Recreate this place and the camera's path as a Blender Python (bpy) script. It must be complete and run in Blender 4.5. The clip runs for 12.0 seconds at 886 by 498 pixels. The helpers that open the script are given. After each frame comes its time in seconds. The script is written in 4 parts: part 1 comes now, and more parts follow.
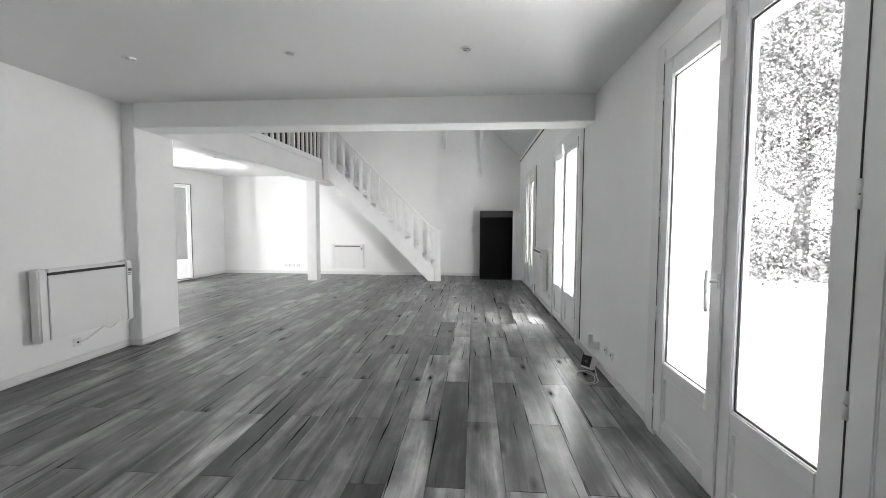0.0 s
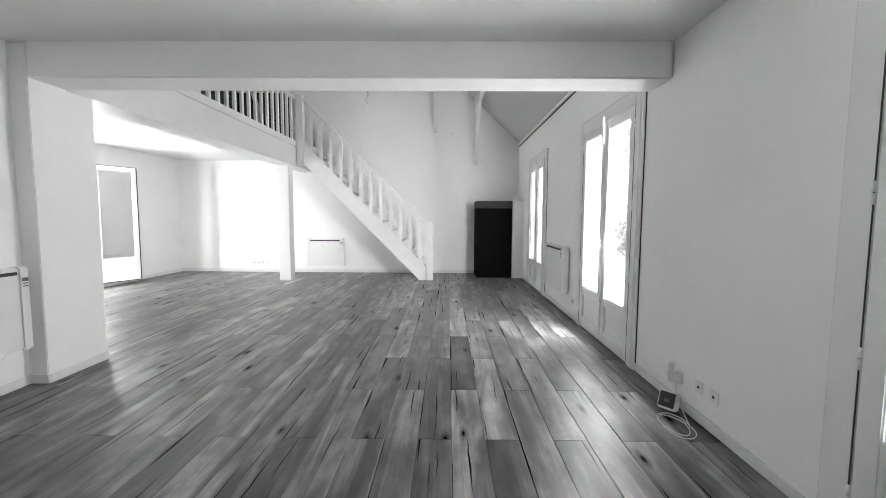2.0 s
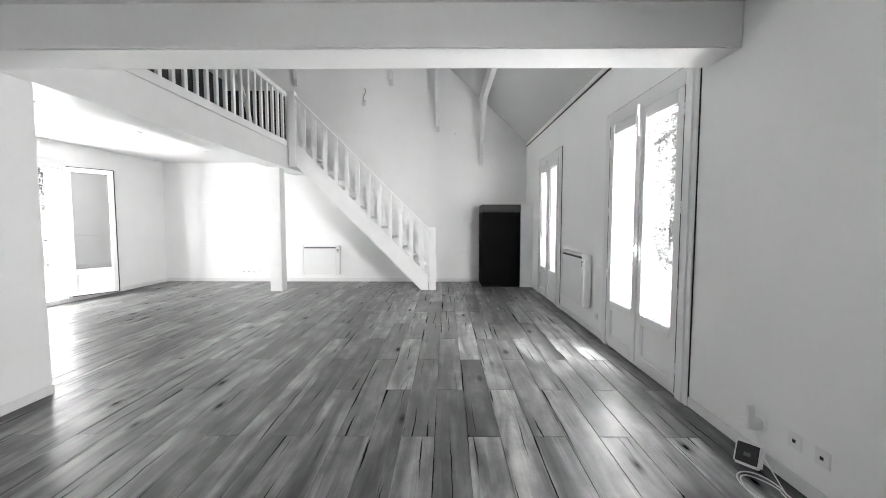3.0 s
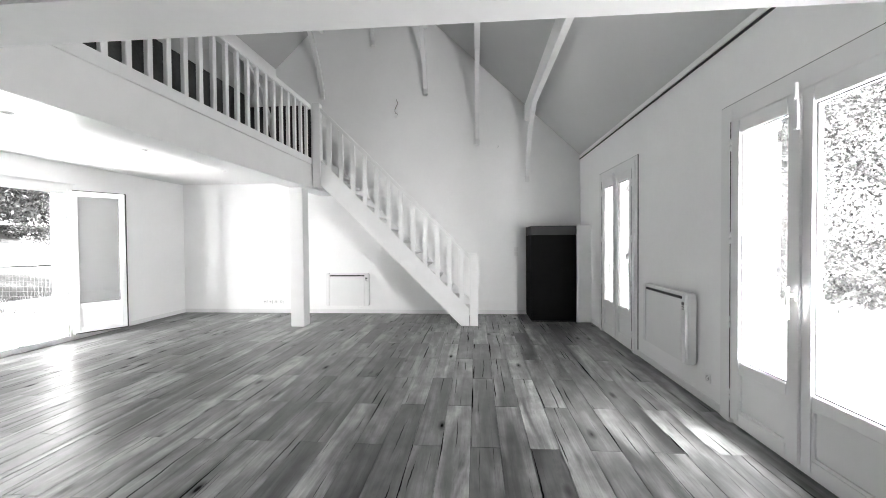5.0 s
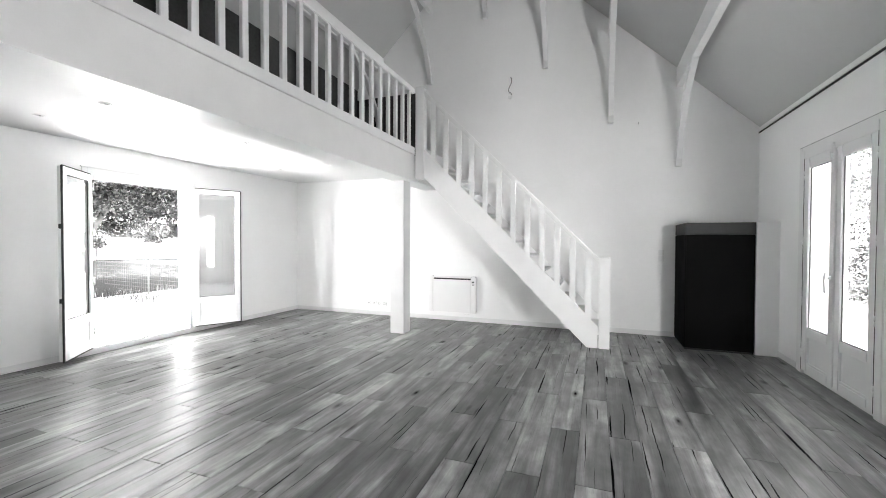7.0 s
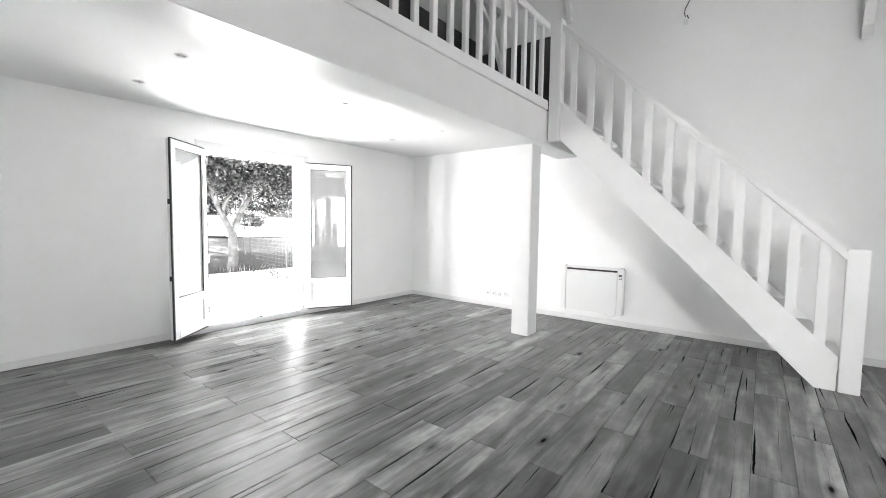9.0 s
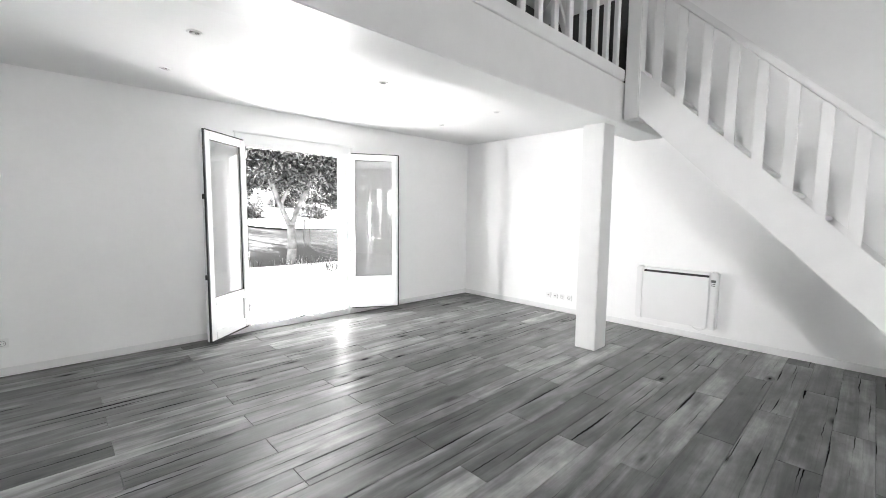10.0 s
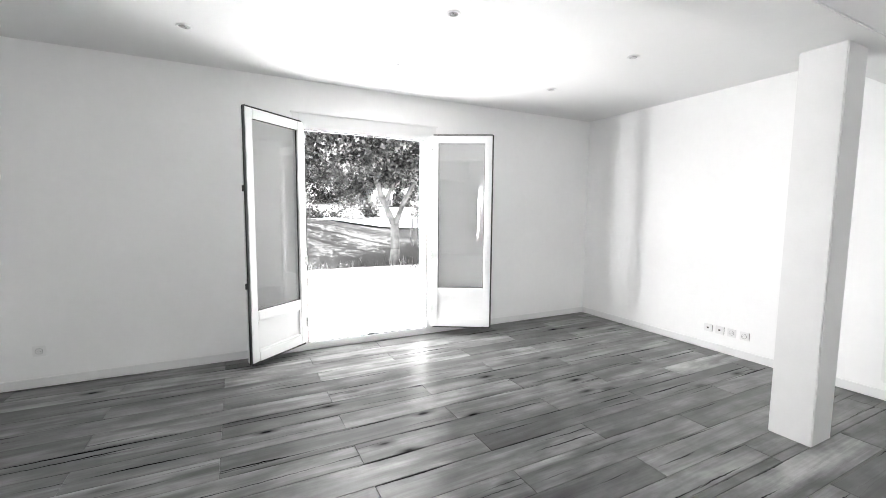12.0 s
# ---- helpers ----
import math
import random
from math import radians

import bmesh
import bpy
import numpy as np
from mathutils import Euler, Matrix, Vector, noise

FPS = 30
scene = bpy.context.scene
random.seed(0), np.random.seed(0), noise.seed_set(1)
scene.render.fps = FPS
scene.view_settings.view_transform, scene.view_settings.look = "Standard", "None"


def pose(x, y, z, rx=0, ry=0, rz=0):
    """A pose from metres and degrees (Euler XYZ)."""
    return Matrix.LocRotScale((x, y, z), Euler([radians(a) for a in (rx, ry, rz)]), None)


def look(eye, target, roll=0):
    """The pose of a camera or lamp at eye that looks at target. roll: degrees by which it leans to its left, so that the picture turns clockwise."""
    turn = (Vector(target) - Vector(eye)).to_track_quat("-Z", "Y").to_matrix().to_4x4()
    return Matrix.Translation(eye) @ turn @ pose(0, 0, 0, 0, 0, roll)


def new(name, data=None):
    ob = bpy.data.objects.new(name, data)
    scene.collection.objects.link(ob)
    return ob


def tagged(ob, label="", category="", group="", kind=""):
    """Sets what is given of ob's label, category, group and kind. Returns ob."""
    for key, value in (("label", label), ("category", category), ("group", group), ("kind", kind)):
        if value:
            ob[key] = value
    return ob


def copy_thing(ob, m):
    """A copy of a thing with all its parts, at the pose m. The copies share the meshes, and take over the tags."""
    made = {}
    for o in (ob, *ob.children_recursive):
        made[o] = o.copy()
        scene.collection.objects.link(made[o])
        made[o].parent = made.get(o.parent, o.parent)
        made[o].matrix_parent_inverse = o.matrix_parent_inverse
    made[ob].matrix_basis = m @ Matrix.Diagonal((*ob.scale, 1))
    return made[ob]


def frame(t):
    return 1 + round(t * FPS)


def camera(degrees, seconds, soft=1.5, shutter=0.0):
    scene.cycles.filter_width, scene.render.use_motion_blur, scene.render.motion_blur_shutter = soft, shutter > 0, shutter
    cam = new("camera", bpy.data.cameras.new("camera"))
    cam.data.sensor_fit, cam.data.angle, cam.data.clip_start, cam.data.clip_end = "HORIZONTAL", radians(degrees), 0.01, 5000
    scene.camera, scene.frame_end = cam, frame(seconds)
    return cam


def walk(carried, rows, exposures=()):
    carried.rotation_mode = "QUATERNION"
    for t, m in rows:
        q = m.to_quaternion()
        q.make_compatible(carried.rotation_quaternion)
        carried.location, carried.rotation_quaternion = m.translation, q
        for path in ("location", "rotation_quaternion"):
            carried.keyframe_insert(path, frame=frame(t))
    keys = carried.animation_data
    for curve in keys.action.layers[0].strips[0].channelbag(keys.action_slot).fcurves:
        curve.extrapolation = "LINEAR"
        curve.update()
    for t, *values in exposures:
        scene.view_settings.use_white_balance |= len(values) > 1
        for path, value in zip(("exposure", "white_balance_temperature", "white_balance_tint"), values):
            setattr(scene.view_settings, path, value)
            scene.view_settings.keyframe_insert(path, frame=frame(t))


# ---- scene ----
cam = camera(94.5, 12.0, soft=0.9)
PATH = [
    (0, (0.224, 0.13, 1.326), (0.074, 2.121, 1.206), 0.2),
    (0.5, (0.04, 0.35, 1.33), (-0.062, 2.342, 1.187), 0.4),
    (1, (-0.057, 0.604, 1.316), (-0.122, 2.597, 1.16), 0.5),
    (1.5, (-0.145, 0.874, 1.339), (-0.184, 2.867, 1.177), 0.4),
    (2, (-0.247, 1.174, 1.323), (-0.268, 3.167, 1.164), 0.3),
    (2.5, (-0.319, 1.484, 1.34), (-0.333, 3.479, 1.19), 0.2),
    (3, (-0.346, 1.78, 1.318), (-0.361, 3.775, 1.184), 0.0),
    (3.2, (-0.338, 1.916, 1.331), (-0.363, 3.912, 1.211), 0.0),
    (5, (-0.57, 2.826, 1.418), (-0.731, 4.819, 1.377), -0.5),
    (5.5, (-0.56, 3.095, 1.44), (-0.836, 5.076, 1.417), -0.5),
    (6, (-0.599, 3.327, 1.425), (-0.999, 5.286, 1.409), -0.3),
    (6.5, (-0.668, 3.605, 1.434), (-1.223, 5.526, 1.406), -0.0),
    (7, (-0.718, 3.851, 1.403), (-1.419, 5.724, 1.366), 0.2),
    (7.5, (-0.798, 4.134, 1.375), (-1.646, 5.944, 1.316), 0.4),
    (7.7, (-0.835, 4.212, 1.363), (-1.737, 5.996, 1.3), 0.5),
    (9.5, (-1.386, 5.183, 1.385), (-2.726, 6.66, 1.228), 0.7),
    (10, (-1.528, 5.427, 1.414), (-2.972, 6.8, 1.239), 0.6),
    (10.5, (-1.768, 5.703, 1.378), (-3.31, 6.965, 1.2), 0.7),
    (11, (-1.958, 5.94, 1.394), (-3.584, 7.089, 1.209), 0.8),
    (11.5, (-2.172, 6.21, 1.373), (-3.881, 7.232, 1.188), 0.7),
    (12, (-2.373, 6.431, 1.376), (-4.149, 7.333, 1.195), 0.5),
]
walk(cam, [(t, look(eye, target, roll)) for t, eye, target, roll in PATH], exposures=[(0, 4.53), (3, 4.75), (5, 4.66), (7.5, 4.78), (9.5, 4.68), (12, 4.47)])

# ---- light ----
world = bpy.data.worlds.new("sky")
scene.world = world
world.use_nodes = True
wt = world.node_tree
sky = wt.nodes.new("ShaderNodeTexSky")
sky.sky_type, sky.sun_disc = "NISHITA", False
sky.sun_elevation, sky.sun_rotation = radians(62), radians(183)
grey = wt.nodes.new("ShaderNodeRGBToBW")
wt.links.new(sky.outputs[0], grey.inputs[0])
wt.links.new(grey.outputs[0], wt.nodes["Background"].inputs[0])
wt.nodes["Background"].inputs[1].default_value = 0.15
sun = new("sun", bpy.data.lights.new("sun", "SUN"))
sun.data.energy, sun.data.angle, sun.data.color = 5.0, radians(0.5), (1, 1, 1)
SUN_AZ, SUN_EL = radians(183), radians(62)
sun.matrix_world = look((0, 0, 30), Vector((0, 0, 30)) - Vector((math.sin(SUN_AZ) * math.cos(SUN_EL), math.cos(SUN_AZ) * math.cos(SUN_EL), math.sin(SUN_EL))))


def opening_light(x, y, z, wide, high, way, watts):
    """Sky light entering an opening, shining the given way into the room."""
    lamp = new("window_skylight", bpy.data.lights.new("window_skylight", "AREA"))
    lamp.data.shape, lamp.data.size, lamp.data.size_y, lamp.data.energy = "RECTANGLE", wide, high, watts
    lamp.matrix_world = look((x, y, z), (x + way[0], y + way[1], z + way[2]))


for y, wide, watts in ((2.72, 0.2, 2.6), (5.92, 0.45, 3.3), (8.35, 0.5, 0.3)):
    opening_light(1.62, y, 1.36, wide, 1.7, (-1, 0, 0), watts)
opening_light(1.6, 4.73, 1.2, 0.22, 1.2, (-0.3, 1, 0), 7.0)
opening_light(-6.68, 7.02, 1.12, 0.2, 1.9, (0.11, 1, 0), 2.2)
opening_light(-6.68, 7.68, 2.12, 1.2, 0.16, (0.12, 0, -1), 1.6)


# ---- materials ----
def shader(name, rough=0.6, metal=0.0):
    m = bpy.data.materials.new(name)
    m.use_nodes = True
    t = m.node_tree
    b = t.nodes["Principled BSDF"]
    b.inputs["Roughness"].default_value, b.inputs["Metallic"].default_value = rough, metal
    return m, t, b


def node(t, kind, ins=None, **props):
    n = t.nodes.new(kind)
    for k, v in props.items():
        if k == "operation":
            n.operation = v
        elif k == "blend_type":
            n.blend_type = v
        elif k == "data_type":
            n.data_type = v
    for k, v in (ins or {}).items():
        if isinstance(v, bpy.types.NodeSocket):
            t.links.new(v, n.inputs[k])
        else:
            n.inputs[k].default_value = v
    return n


def ramp(t, fac, stops):
    n = t.nodes.new("ShaderNodeValToRGB")
    t.links.new(fac, n.inputs[0])
    e = n.color_ramp.elements
    while len(e) < len(stops):
        e.new(0.5)
    for el, (p, v) in zip(e, stops):
        el.position, el.color = p, (v, v, v, 1)
    return n.outputs[0]


def plain(name, value, rough=0.6, metal=0.0, vary=0.06, scale=3.0, bump=0.0, bump_scale=60.0, spec=0.5):
    """A grey surface with soft large mottling, a fine grain and relief."""
    m, t, b = shader(name, rough, metal)
    pos = t.nodes.new("ShaderNodeNewGeometry").outputs["Position"]
    big = node(t, "ShaderNodeTexNoise", {"Vector": pos, "Scale": scale, "Detail": 4.0}).outputs[0]
    fine = node(t, "ShaderNodeTexNoise", {"Vector": pos, "Scale": scale * 18, "Detail": 3.0}).outputs[0]
    mix = node(t, "ShaderNodeMath", {0: big, 1: 0.75}, operation="MULTIPLY").outputs[0]
    mix = node(t, "ShaderNodeMath", {0: fine, 1: 0.25, 2: mix}, operation="MULTIPLY_ADD").outputs[0]
    t.links.new(ramp(t, mix, [(0.3, value * (1 - vary)), (0.7, min(0.95, value * (1 + vary)))]), b.inputs["Base Color"])
    b.inputs["Specular IOR Level"].default_value = spec
    rr = node(t, "ShaderNodeMapRange", {0: big, 1: 0.3, 2: 0.7, 3: max(0, rough - 0.08), 4: min(1, rough + 0.08)}).outputs[0]
    t.links.new(rr, b.inputs["Roughness"])
    if bump:
        h = node(t, "ShaderNodeTexNoise", {"Vector": pos, "Scale": bump_scale, "Detail": 5.0}).outputs[0]
        n = node(t, "ShaderNodeBump", {"Strength": bump, "Distance": 0.01, "Height": h})
        t.links.new(n.outputs[0], b.inputs["Normal"])
    return m


M_WALL = plain("wall_paint", 0.9, 0.7, vary=0.03, scale=1.2, bump=0.12, bump_scale=9)
M_CEIL = plain("ceiling_paint", 0.8, 0.6, vary=0.02, scale=1.0, bump=0.04, bump_scale=30)
# Greyed below the white paint, putting the slopes' dimmer light into the colour.
M_SLOPE = plain("sloped_ceiling_dimmed", 0.58, 0.75, vary=0.03, scale=1.0, bump=0.06, bump_scale=12)
M_WOODPAINT = plain("white_painted_wood", 0.78, 0.4, vary=0.03, scale=5, bump=0.05, bump_scale=40)
M_PVC = plain("white_pvc", 0.82, 0.5, vary=0.015, scale=4, spec=0.3)
M_METAL = plain("white_enamel", 0.82, 0.5, vary=0.02, scale=3, spec=0.3)
M_BLACK = plain("black_plastic", 0.02, 0.5, vary=0.2)
M_SEAL = plain("dark_rubber_seal", 0.03, 0.7, vary=0.2)
M_DARKBOARD = plain("dark_painted_board", 0.006, 0.85, vary=0.25, scale=4, bump=0.05, spec=0.05)
M_DARKTRIM = plain("dark_grey_board", 0.05, 0.7, vary=0.12, scale=6, bump=0.05, spec=0.2)
# Mottled dark tone shared by the loft floor, knee wall and gable panel.
M_KNEE = plain("dark_loft_surfaces", 0.06, 0.9, vary=0.5, scale=1.6, bump=0.1)
M_CHROME = plain("brushed_metal", 0.55, 0.3, metal=1.0, vary=0.05, scale=20)
M_GREYPLASTIC = plain("grey_display", 0.12, 0.45, vary=0.1)
M_TERRACE = plain("pale_terrace_concrete", 0.5, 0.9, vary=0.08, scale=1.5, bump=0.2, bump_scale=40)
M_SLABS = plain("grey_terrace_slabs", 0.24, 0.9, vary=0.1, scale=1.5, bump=0.2, bump_scale=40)
M_RENDER = plain("outside_wall_render", 0.7, 0.9, vary=0.06, scale=1.5, bump=0.3, bump_scale=60)
M_BARK = plain("pale_bark", 0.09, 0.9, vary=0.5, scale=7, bump=0.6, bump_scale=25)
M_ROCK = plain("grey_rock", 0.15, 0.9, vary=0.5, scale=4, bump=0.6, bump_scale=8)
# Pale tone with the sunlight on the far lawn put into the colour.
M_SUNLAWN = plain("sunlit_lawn_band", 0.4, 0.95, vary=0.6, scale=2.2, bump=0.5, bump_scale=30)
M_WIRE = plain("dark_galvanised_wire", 0.12, 0.6, vary=0.2)


def glass():
    m = bpy.data.materials.new("window_glass")
    m.use_nodes = True
    t = m.node_tree
    t.nodes.remove(t.nodes["Principled BSDF"])
    clear = node(t, "ShaderNodeBsdfTransparent", {"Color": (0.96, 0.96, 0.96, 1)})
    shine = node(t, "ShaderNodeBsdfGlossy", {"Color": (1, 1, 1, 1), "Roughness": 0.01})
    face = node(t, "ShaderNodeLayerWeight", {"Blend": 0.5}).outputs["Facing"]
    face = node(t, "ShaderNodeMath", {0: face, 1: 4.0}, operation="POWER").outputs[0]
    face = node(t, "ShaderNodeMath", {0: face, 1: 0.85, 2: 0.08}, operation="MULTIPLY_ADD").outputs[0]
    mix = node(t, "ShaderNodeMixShader", {0: face, 1: clear.outputs[0], 2: shine.outputs[0]})
    t.links.new(mix.outputs[0], t.nodes["Material Output"].inputs[0])
    return m


M_GLASS = glass()


def plank_material():
    """Grey-brown oak laminate: board to board tone, long grain, dark splits and knots."""
    m, t, b = shader("oak_laminate", 0.3)
    geo = t.nodes.new("ShaderNodeNewGeometry")
    info = t.nodes.new("ShaderNodeObjectInfo")
    rnd = node(t, "ShaderNodeMath", {0: info.outputs["Random"], 1: geo.outputs["Random Per Island"]}, operation="ADD").outputs[0]
    rnd = node(t, "ShaderNodeMath", {0: rnd}, operation="FRACT").outputs[0]
    off = node(t, "ShaderNodeCombineXYZ", {0: node(t, "ShaderNodeMath", {0: rnd, 1: 37.0}, operation="MULTIPLY").outputs[0],
                                           1: node(t, "ShaderNodeMath", {0: rnd, 1: 91.0}, operation="MULTIPLY").outputs[0], 2: 0.0}).outputs[0]
    p = node(t, "ShaderNodeVectorMath", {0: geo.outputs["Position"], 1: off}, operation="ADD").outputs[0]

    def stretched(sx, sy):
        return node(t, "ShaderNodeVectorMath", {0: p, 1: (sx, sy, 1)}, operation="MULTIPLY").outputs[0]
    grain = node(t, "ShaderNodeTexNoise", {"Vector": stretched(70, 1.5), "Scale": 1.0, "Detail": 6.0, "Roughness": 0.65}).outputs[0]
    cloud = node(t, "ShaderNodeTexNoise", {"Vector": stretched(8, 0.9), "Scale": 1.0, "Detail": 4.0, "Distortion": 0.7}).outputs[0]
    # one long tapering split and one broken edge to each board
    xyz = node(t, "ShaderNodeSeparateXYZ", {0: geo.outputs["Position"]})
    u = node(t, "ShaderNodeMath", {0: xyz.outputs[0], 1: 1 / 0.202, 2: 0.013 / 0.202}, operation="MULTIPLY_ADD").outputs[0]
    u = node(t, "ShaderNodeMath", {0: u}, operation="FRACT").outputs[0]

    def along(freq, seed, detail=1.0):
        yy = node(t, "ShaderNodeMath", {0: xyz.outputs[1], 1: freq}, operation="MULTIPLY").outputs[0]
        rr = node(t, "ShaderNodeMath", {0: rnd, 1: 173.0, 2: seed}, operation="MULTIPLY_ADD").outputs[0]
        return node(t, "ShaderNodeTexNoise", {"Vector": node(t, "ShaderNodeCombineXYZ", {0: rr, 1: yy, 2: seed}).outputs[0], "Scale": 1.0, "Detail": detail}).outputs[0]

    def split_line(seed, lo, span, bend, open_at, width):
        r2 = node(t, "ShaderNodeMath", {0: node(t, "ShaderNodeMath", {0: rnd, 1: 7.31 * seed}, operation="MULTIPLY").outputs[0]}, operation="FRACT").outputs[0]
        mid = node(t, "ShaderNodeMath", {0: r2, 1: span, 2: lo}, operation="MULTIPLY_ADD").outputs[0]
        wob = node(t, "ShaderNodeMath", {0: along(1.4, seed, 4.0), 1: bend, 2: -bend / 2}, operation="MULTIPLY_ADD").outputs[0]
        wob = node(t, "ShaderNodeMath", {0: along(30, seed + 3, 3.0), 1: 0.06, 2: wob}, operation="MULTIPLY_ADD").outputs[0]
        d = node(t, "ShaderNodeMath", {0: node(t, "ShaderNodeMath", {0: u, 1: wob}, operation="ADD").outputs[0], 1: mid}, operation="SUBTRACT").outputs[0]
        d = node(t, "ShaderNodeMath", {0: d}, operation="ABSOLUTE").outputs[0]
        w = node(t, "ShaderNodeMapRange", {0: along(1.3, seed + 9, 1.0), 1: open_at, 2: open_at + 0.22, 3: 0.0, 4: width}).outputs[0]
        q = node(t, "ShaderNodeMath", {0: w, 1: d}, operation="SUBTRACT").outputs[0]
        return node(t, "ShaderNodeMapRange", {0: q, 1: -0.004, 2: 0.008, 3: 0.0, 4: 1.0}).outputs[0]

    line = node(t, "ShaderNodeMath", {0: split_line(1.0, 0.2, 0.6, 0.3, 0.52, 0.036), 1: split_line(2.0, 0.02, 0.1, 0.12, 0.515, 0.044)}, operation="MAXIMUM").outputs[0]
    line = node(t, "ShaderNodeMath", {0: line, 1: split_line(3.0, 0.5, 0.4, 0.35, 0.55, 0.03)}, operation="MAXIMUM").outputs[0]
    knots = node(t, "ShaderNodeTexVoronoi", {"Vector": stretched(4.4, 1.5), "Scale": 1.0}).outputs["Distance"]
    knots = ramp(t, knots, [(0.035, 1.0), (0.07, 0.5), (0.16, 0.0)])
    tone = ramp(t, rnd, [(0.0, 0.075), (0.3, 0.13), (0.7, 0.185), (1.0, 0.27)])
    gr = ramp(t, grain, [(0.3, 0.8), (0.7, 1.17)])
    cl = ramp(t, cloud, [(0.34, 0.34), (0.5, 0.9), (0.66, 1.65)])
    c = node(t, "ShaderNodeMath", {0: tone, 1: gr}, operation="MULTIPLY").outputs[0]
    c = node(t, "ShaderNodeMath", {0: c, 1: cl}, operation="MULTIPLY").outputs[0]
    blot = node(t, "ShaderNodeTexNoise", {"Vector": stretched(6.5, 3.2), "Scale": 1.0, "Detail": 5.0, "Roughness": 0.6}).outputs[0]
    c = node(t, "ShaderNodeMath", {0: c, 1: ramp(t, blot, [(0.35, 0.62), (0.65, 1.32)])}, operation="MULTIPLY").outputs[0]
    dark = node(t, "ShaderNodeMath", {0: line, 1: knots}, operation="MAXIMUM").outputs[0]
    keep = node(t, "ShaderNodeMath", {0: 1.0, 1: node(t, "ShaderNodeMath", {0: dark, 1: 0.97}, operation="MULTIPLY").outputs[0]}, operation="SUBTRACT").outputs[0]
    c = node(t, "ShaderNodeMath", {0: c, 1: keep}, operation="MULTIPLY").outputs[0]
    t.links.new(c, b.inputs["Base Color"])
    rough = node(t, "ShaderNodeMapRange", {0: cloud, 1: 0.3, 2: 0.7, 3: 0.31, 4: 0.43}).outputs[0]
    t.links.new(node(t, "ShaderNodeMath", {0: dark, 1: 0.5, 2: rough}, operation="MULTIPLY_ADD").outputs[0], b.inputs["Roughness"])
    t.links.new(node(t, "ShaderNodeMath", {0: keep, 1: 0.65}, operation="MULTIPLY").outputs[0], b.inputs["Specular IOR Level"])
    hgt = node(t, "ShaderNodeMath", {0: grain, 1: dark}, operation="SUBTRACT").outputs[0]
    t.links.new(node(t, "ShaderNodeBump", {"Strength": 0.08, "Distance": 0.004, "Height": hgt}).outputs[0], b.inputs["Normal"])
    return m


M_PLANK = plank_material()


def leaf_material(name, lo, hi, even=False):
    """Thin leaves that reflect and let through sunlight, with shade and sun painted in leaf by leaf."""
    m, t, b = shader(name, 0.55)
    geo = t.nodes.new("ShaderNodeNewGeometry")
    # Half the leaves near black as shaded gaps, the rest bright as sunlit.
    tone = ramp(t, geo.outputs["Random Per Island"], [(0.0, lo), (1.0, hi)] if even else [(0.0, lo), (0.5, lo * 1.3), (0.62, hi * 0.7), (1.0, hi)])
    # Noise tones whole clumps down or up, like shaded hollows and lit sprays.
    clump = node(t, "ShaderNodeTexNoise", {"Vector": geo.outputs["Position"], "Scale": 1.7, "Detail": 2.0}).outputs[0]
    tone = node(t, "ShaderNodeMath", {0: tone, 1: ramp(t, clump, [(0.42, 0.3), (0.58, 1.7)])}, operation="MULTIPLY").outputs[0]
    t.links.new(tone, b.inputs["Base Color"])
    thin = node(t, "ShaderNodeBsdfTranslucent", {"Color": tone})
    mix = node(t, "ShaderNodeMixShader", {0: 0.4, 1: b.outputs[0], 2: thin.outputs[0]})
    t.links.new(mix.outputs[0], t.nodes["Material Output"].inputs[0])
    return m


# Shaded and sunlit versions of the foliage, the light put into the colour.
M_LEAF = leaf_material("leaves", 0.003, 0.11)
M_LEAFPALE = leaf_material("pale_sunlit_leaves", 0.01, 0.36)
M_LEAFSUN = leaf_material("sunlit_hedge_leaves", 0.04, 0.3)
# Lawn kept very dark, the tree shade over it put into the colour.
M_GRASS = plain("lawn", 0.018, 0.9, vary=0.5, scale=2.5, bump=0.5, bump_scale=60)


# ---- building helpers ----
def boxes(*bs, bevel=0.0):
    """One bmesh of boxes (x0, x1, y0, y1, z0, z1), with their edges eased."""
    bm = bmesh.new()
    for x0, x1, y0, y1, z0, z1 in bs:
        r = bmesh.ops.create_cube(bm, size=1.0)
        m = Matrix.Translation(((x0 + x1) / 2, (y0 + y1) / 2, (z0 + z1) / 2)) @ Matrix.Diagonal((x1 - x0, y1 - y0, z1 - z0, 1))
        bmesh.ops.transform(bm, matrix=m, verts=r["verts"])
    if bevel:
        bmesh.ops.bevel(bm, geom=bm.edges[:], offset=bevel, segments=2, affect="EDGES", clamp_overlap=True)
    return bm


def rod(bm, a, b, r, n=10, r2=None):
    """A round bar from a to b, added to bm."""
    a, b = Vector(a), Vector(b)
    m = Matrix.Translation((a + b) / 2) @ (b - a).to_track_quat("Z", "Y").to_matrix().to_4x4()
    bmesh.ops.create_cone(bm, cap_ends=True, segments=n, radius1=r, radius2=r if r2 is None else r2, depth=(b - a).length, matrix=m)
    return bm


def beam_between(bm, a, b, w, h, up=(0, 0, 1)):
    """A rectangular bar from a to b, w wide and h high."""
    a, b = Vector(a), Vector(b)
    z = (b - a).normalized()
    x = Vector(up).cross(z).normalized()
    y = z.cross(x)
    m = Matrix((x, y, z)).transposed().to_4x4()
    m.translation = (a + b) / 2
    r = bmesh.ops.create_cube(bm, size=1.0)
    bmesh.ops.transform(bm, matrix=m @ Matrix.Diagonal((w, h, (b - a).length, 1)), verts=r["verts"])
    return bm


